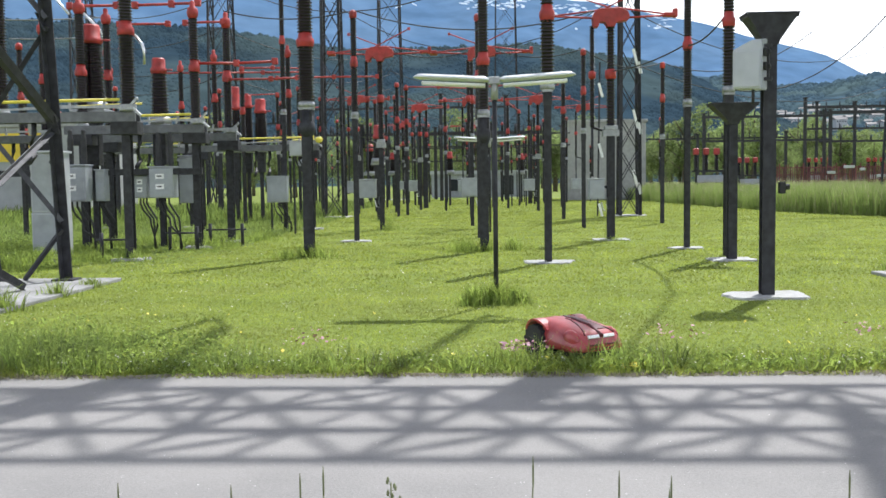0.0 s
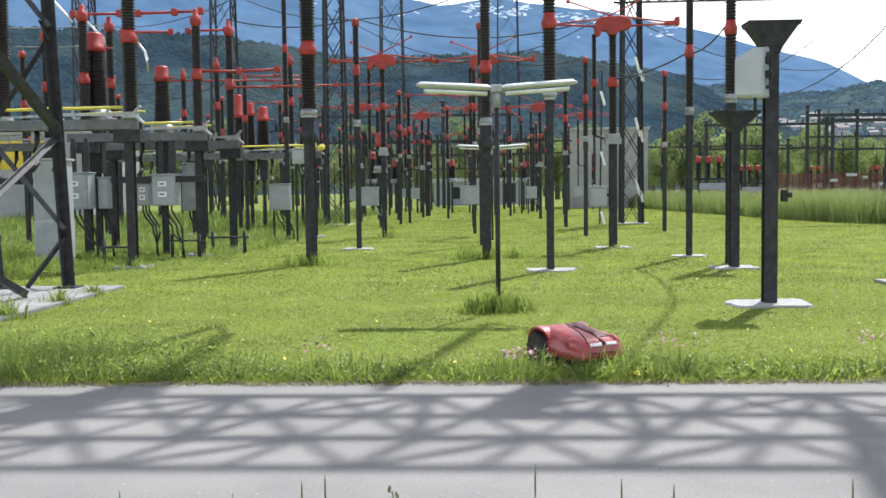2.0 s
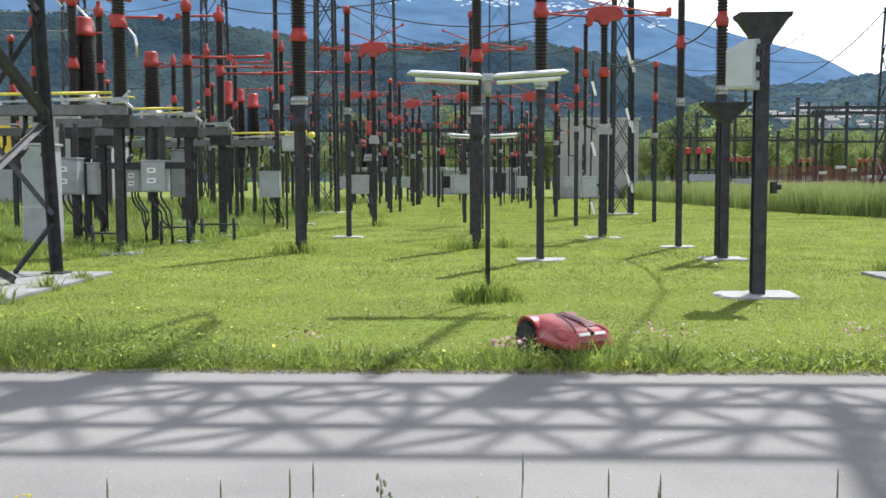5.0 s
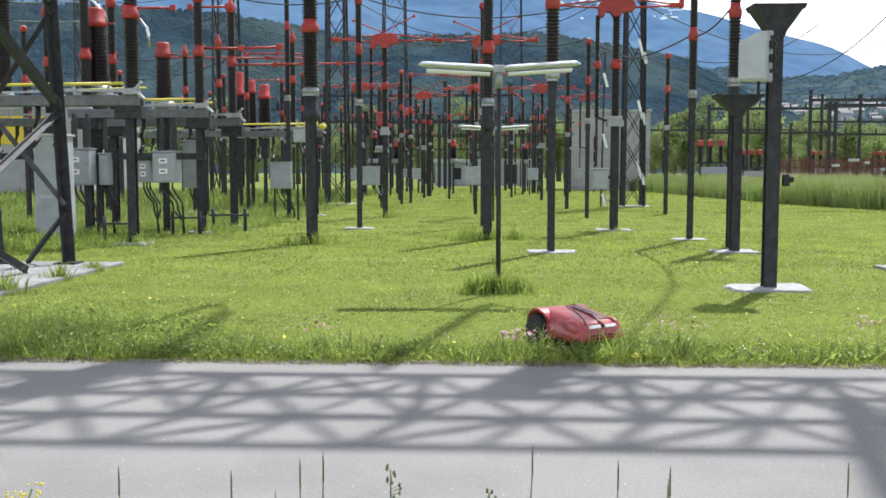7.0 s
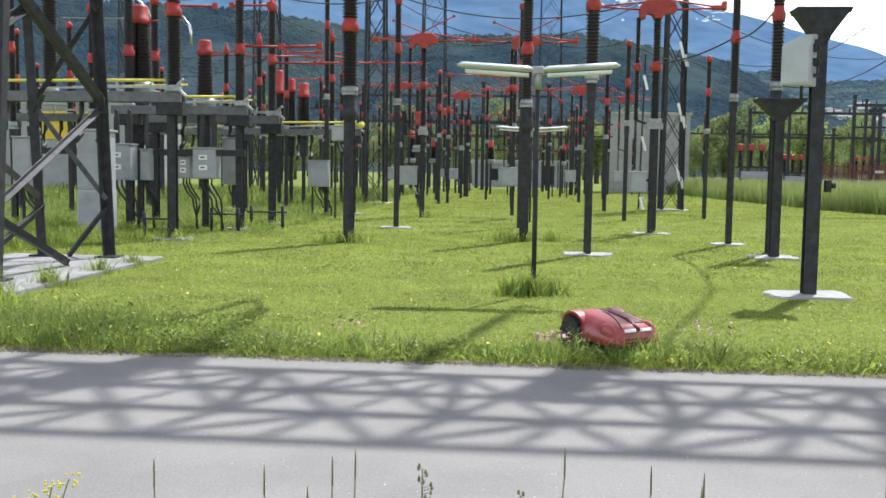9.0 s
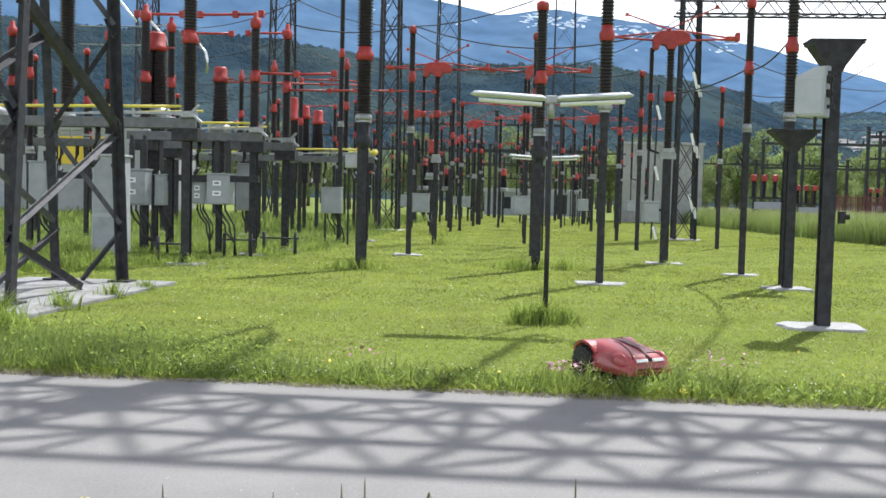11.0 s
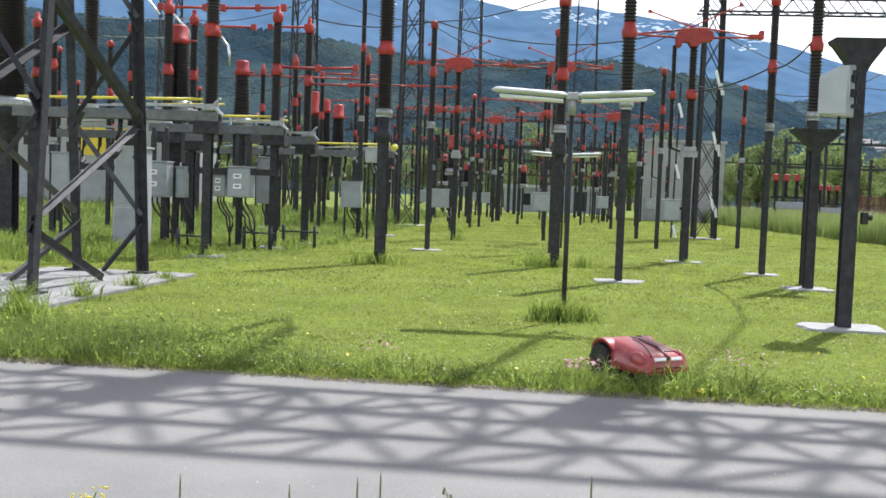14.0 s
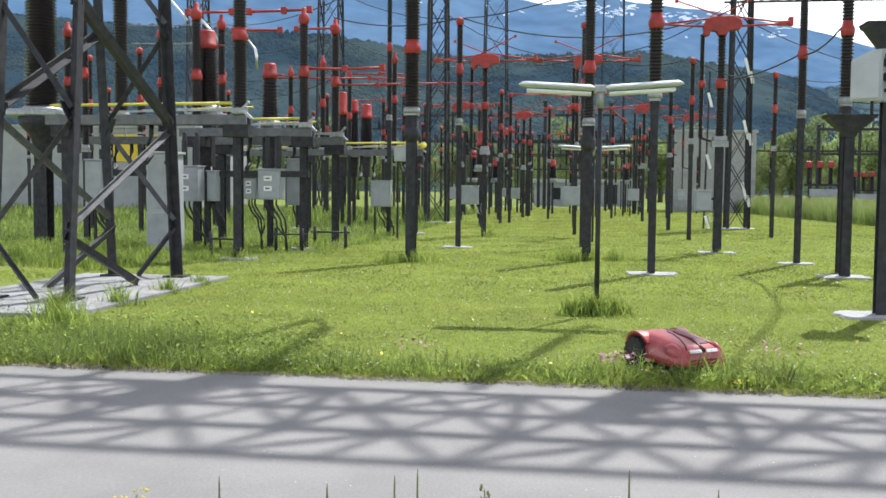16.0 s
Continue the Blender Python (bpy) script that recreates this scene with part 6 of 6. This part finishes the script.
for k in range(5):
    tube("stem", [(0, 0, 0), (0.02 * k - 0.04, 0, 0.25), (0.045 * k - 0.06, 0.01 * k, 0.43 + 0.022 * k)], 0.0025, WEED, yw, res=5)
    bm = bmesh.new()
    r = random.Random(k)
    for q in range(14):
        bmesh.ops.create_icosphere(bm, subdivisions=1, radius=0.0042, matrix=Matrix.Translation((0.045 * k - 0.06 + r.uniform(-0.03, 0.03), 0.01 * k + r.uniform(-0.02, 0.02), 0.43 + 0.022 * k + r.uniform(-0.03, 0.02))))
    part("flower_head", bm, YPET, yw)

column(-4.72, 29.4, 3.6, 0.14, 0.09, 5.6, 7.5, 12)
field_box(-4.9, 29.1, 0.88, 0.6, 0.35, 0.76, "grey drive box hung on a column", 0)

# ---- conductors, busbars and insulator strings ----
def wire(a, b, drop, r=0.016, label="dark sagging stranded conductor between the apparatus", mat=None):
    ob = tube("overhead_wire", sag(a, b, drop), r, mat or WIRE, res=6)
    return tagged(ob, label, "wire", "overhead wires")


wire((-14.0, 62.9, 14.5), (7.42, 38.65, 12.6), 3.2, 0.03)
wire((-5.23, 23.9, 5.62), (-2.06, 23.64, 5.55), 0.2)
wire((-2.06, 23.64, 5.55), (3.6, 22.95, 5.35), 0.45)
wire((4.0, 22.95, 3.95), (4.95, 19.74, 4.12), 0.1)
wire((4.97, 19.74, 4.08), (5.1, 17.75, 4.28), 0.1)
wire((5.1, 17.75, 3.05), (9.0, 17.7, 5.6), 0.9, 0.011)
wire((4.23, 29.06, 5.3), (7.09, 31.32, 5.15), 0.35)
wire((7.09, 31.32, 5.12), (12.5, 33, 6.3), 0.7)
wire((4.23, 29.06, 5.3), (1.3, 29.6, 5.5), 0.3)
wire((-1.8, 29.43, 5.5), (1.3, 29.6, 5.5), 0.35)
wire((7.5, 38.6, 8.0), (27.4, 58.8, 9.5), 1.6, 0.02)
wire((7.5, 38.6, 6.0), (27.3, 58.8, 7.0), 1.3, 0.02)
wire((-4.5, 41.3, 9.0), (7.4, 38.6, 8.9), 2.2, 0.02)
wire((-4.5, 41.3, 12.0), (-24, 66, 13.0), 1.6, 0.025)
wire((3.9, 13.1, 11.6), (8.5, 38.6, 9.0), 1.2, 0.008)
for z in (8.0, 9.2, 11.0):
    wire((-24, 66, z), (-14, 63, z + 0.5), 0.8, 0.03)
    wire((-14, 63, z + 0.5), (-4.3, 84, z + 1.5), 1.2, 0.03)
    wire((-4.3, 84, z), (6.4, 96, z), 0.9, 0.03)


def busbar(pts, r, label, mat=None):
    t = thing("busbar", *pts[0], label, "busbar", "busbars")
    o = Vector(pts[0])
    for a, b in zip(pts, pts[1:]):
        bm = bmesh.new()
        bm_rod(bm, Vector(a) - o, Vector(b) - o, r)
        part("tube", bm, mat or RED, t)
    for p in pts:
        bm = bmesh.new()
        bm_box(bm, -r * 2.1, r * 2.1, -r * 2.1, r * 2.1, -r * 2.4, r * 2.4, r * 0.5, Matrix.Translation(Vector(p) - o))
        part("clamp", bm, mat or RED, t)


RB = "red painted tubular busbar with clamps"
busbar([(-9.1, 24.3, 5.86), (-7.95, 24.3, 5.86)], 0.035, RB)
busbar([(-7.5, 24.3, 5.86), (-6.6, 24.3, 5.88), (-5.95, 24.3, 5.9)], 0.035, RB)
busbar([(-7.9, 24.3, 5.4), (-6.7, 24.3, 5.4)], 0.03, RB)
busbar([(-6.25, 24.2, 5.4), (-5.3, 24.1, 5.4)], 0.03, RB)
busbar([(-5.45, 22.0, 4.14), (-4.56, 22.0, 4.13), (-3.7, 22.0, 4.16)], 0.03, RB)
busbar([(-5.26, 24.1, 4.0), (-4.16, 24.1, 4.0), (-3.5, 24.1, 4.02)], 0.026, RB)
busbar([(-4.9, 29.5, 4.6), (-3.2, 29.5, 4.62), (-1.9, 29.4, 4.6)], 0.026, RB)
busbar([(-9.5, 33, 5.2), (-6, 33.2, 5.2), (-4.6, 33.2, 5.2)], 0.03, RB)
for a, b in (((-7.08, 35), (-4.9, 35.2)), ((-10.5, 46), (-7.5, 45)), ((-1.5, 42.4), (1.3, 43.5)), ((1.3, 43.5), (4.47, 41.2)), ((-3.2, 57), (-0.81, 53.7)), ((3.5, 51.4), (4.58, 57.5)), ((-9, 58), (-6.2, 52))):
    busbar([(*a, 5.56), ((a[0] + b[0]) / 2, (a[1] + b[1]) / 2, 5.58), (*b, 5.56)], 0.03, RB)
tb = thing("tie_beam", -10.4, 21.45, 1.72, "dark horizontal steel tie between the breaker columns", "beam", turn=TURN)
bm = bmesh.new()
bm_box(bm, 0, 5.2, -0.04, 0.04, -0.07, 0.07, 0.005)
part("bar", bm, STEEL, tb)
for x, y in ((-14.5, 30), (-12.2, 28.5), (-10.2, 30), (-16.5, 35), (-18.5, 40), (-9.6, 42.5), (-14.8, 55), (-19.5, 46), (-6.1, 42), (-3.3, 49), (-5.8, 47.2), (-8.1, 49.5), (-11.6, 57.5), (2.6, 54.5), (-2.2, 46.8), (0.2, 48.5), (6.1, 56.5), (-6.8, 64), (-4.9, 68), (-2.6, 66), (-0.9, 70), (1.7, 65), (2.9, 72), (4.3, 69), (6.9, 66), (-8.8, 70), (8.2, 64), (-1.7, 62), (3.3, 61), (-7.6, 60.5), (14.8, 66), (-23, 50), (-26, 47), (-21, 54)):
    copy_thing(base_col, pose(x, y, 0, 0, 0, TURN))
AB = "bright aluminium tube bent down between the insulators"
for pts in ([(-9.9, 24.3, 6.6), (-9.2, 24.3, 5.75), (-9.13, 24.3, 5.66)], [(-8.9, 24.3, 5.82), (-8.35, 24.3, 5.24), (-8.3, 24.3, 5.1), (-8.3, 24.3, 4.8)], [(-5.75, 18.55, 4.25), (-5.6, 18.5, 4.08), (-5.57, 18.5, 3.95), (-5.57, 18.5, 3.7)]):
    tagged(tube("bent_tube", pts, 0.03, ALU, res=8), AB, "tube", "bent tubes")


def string(a, b, r, label):
    """A string of cap-and-pin insulators between two points."""
    a, b = Vector(a), Vector(b)
    t = thing("insulator_string", *a, label, "insulator", "insulator strings")
    L = (b - a).length
    q = (b - a).to_track_quat('Z', 'Y').to_matrix().to_4x4()
    bm = bmesh.new()
    prof = []
    n = max(3, int(L / 0.13))
    for i in range(n):
        z = L * i / n
        prof += [(r * 0.4, z), (r, z + 0.04), (r * 0.9, z + 0.065), (r * 0.4, z + 0.08)]
    bm_lathe(bm, prof, 10, (0, 0, 0), q)
    part("discs", bm, PORC, t)
    bm = bmesh.new()
    bm_rod(bm, q @ Vector((0, 0, -0.1)), q @ Vector((0, 0, 0.05)), 0.03)
    part("shackle", bm, GALV, t)


SL = "brown insulator string hung from the gantry beam"
for dx, lean in ((0.0, -0.22), (-3.08, 0.0)):
    string((3.93 + dx, 12.25, 11.5), (3.93 + dx, 12.4, 9.9), 0.22, SL)
    string((3.3 + dx + lean, 12.95, 11.45), (3.45 + dx + lean, 15.05, 9.0), 0.1, SL)
    string((4.55 + dx, 12.9, 11.45), (3.77 + dx, 14.7, 9.3), 0.12, SL)
    wire((3.77 + dx, 14.7, 9.3), (3.46 + dx + lean, 15.07, 9.0), 0.02, 0.04)
    wire((3.46 + dx + lean, 15.07, 9.0), (3.2 + dx, 22.0, 7.8), 0.4, 0.009)

for x0, z0 in ((-11.2, 5.62), (-10.8, 5.15)):
    wire((x0, 24.7, z0), (-8.25, 24.35, z0 - 0.03), 0.03, 0.018, "light aluminium tube between the insulators", GALV)
column(-10.55, 21.6, 2.3, 0.14, 0.085, 3.9, 5.2, 12, name="post_insulator")
for p in ((3.62, -0.26, 2.86), (3.85, -0.26, 2.76), (3.8, 0.24, 2.8)):
    bm = bmesh.new()
    bmesh.ops.create_uvsphere(bm, u_segments=12, v_segments=8, radius=0.1)
    for f in bm.faces:
        f.smooth = True
    part("marker_knob", bm, YEL, bk30, at=p)

# sun glints on the right-hand lattice tower's diagonals, put in as white bars
tp = thing("reflective_strip", 7.42, 38.25, 0, "white bars painted as sun glints on a lattice tower", "strip")
for z in (6.5, 4.15, 1.8):
    for (xa, za, xb, zb, w) in ((0.1, 0, 0.28, -0.72, 0.1), (0.3, -0.5, 0.4, -0.95, 0.12), (-1.25, -1.3, -1.1, -1.85, 0.1)):
        bm = bmesh.new()
        bm_bar(bm, (xa, 0, z + za), (xb, 0, z + zb), w, 0.02, (0, 1, 0))
        part("strip", bm, LABEL, tp)
bm = bmesh.new()
bm_bar(bm, (-1.3, 0.05, 0), (-1.2, 0.05, 6.0), 0.06)
part("strip_post", bm, STEEL, tp)
# dropper from the gantry to the nearest slim column
drop = tube("dropper_wire", [(4.78, 12.95, 11.45), (4.83, 13.5, 10.95), (4.9, 14.1, 10.5), (5.3, 15.5, 9.7), (5.61, 16.8, 9.0), (5.68, 18.0, 8.35), (5.6, 19.0, 7.5), (5.3, 19.6, 6.4), (4.98, 19.74, 5.5)], 0.024, WIRE, res=8)
tagged(drop, "dark conductor dropping from the gantry to a column", "wire", "overhead wires")
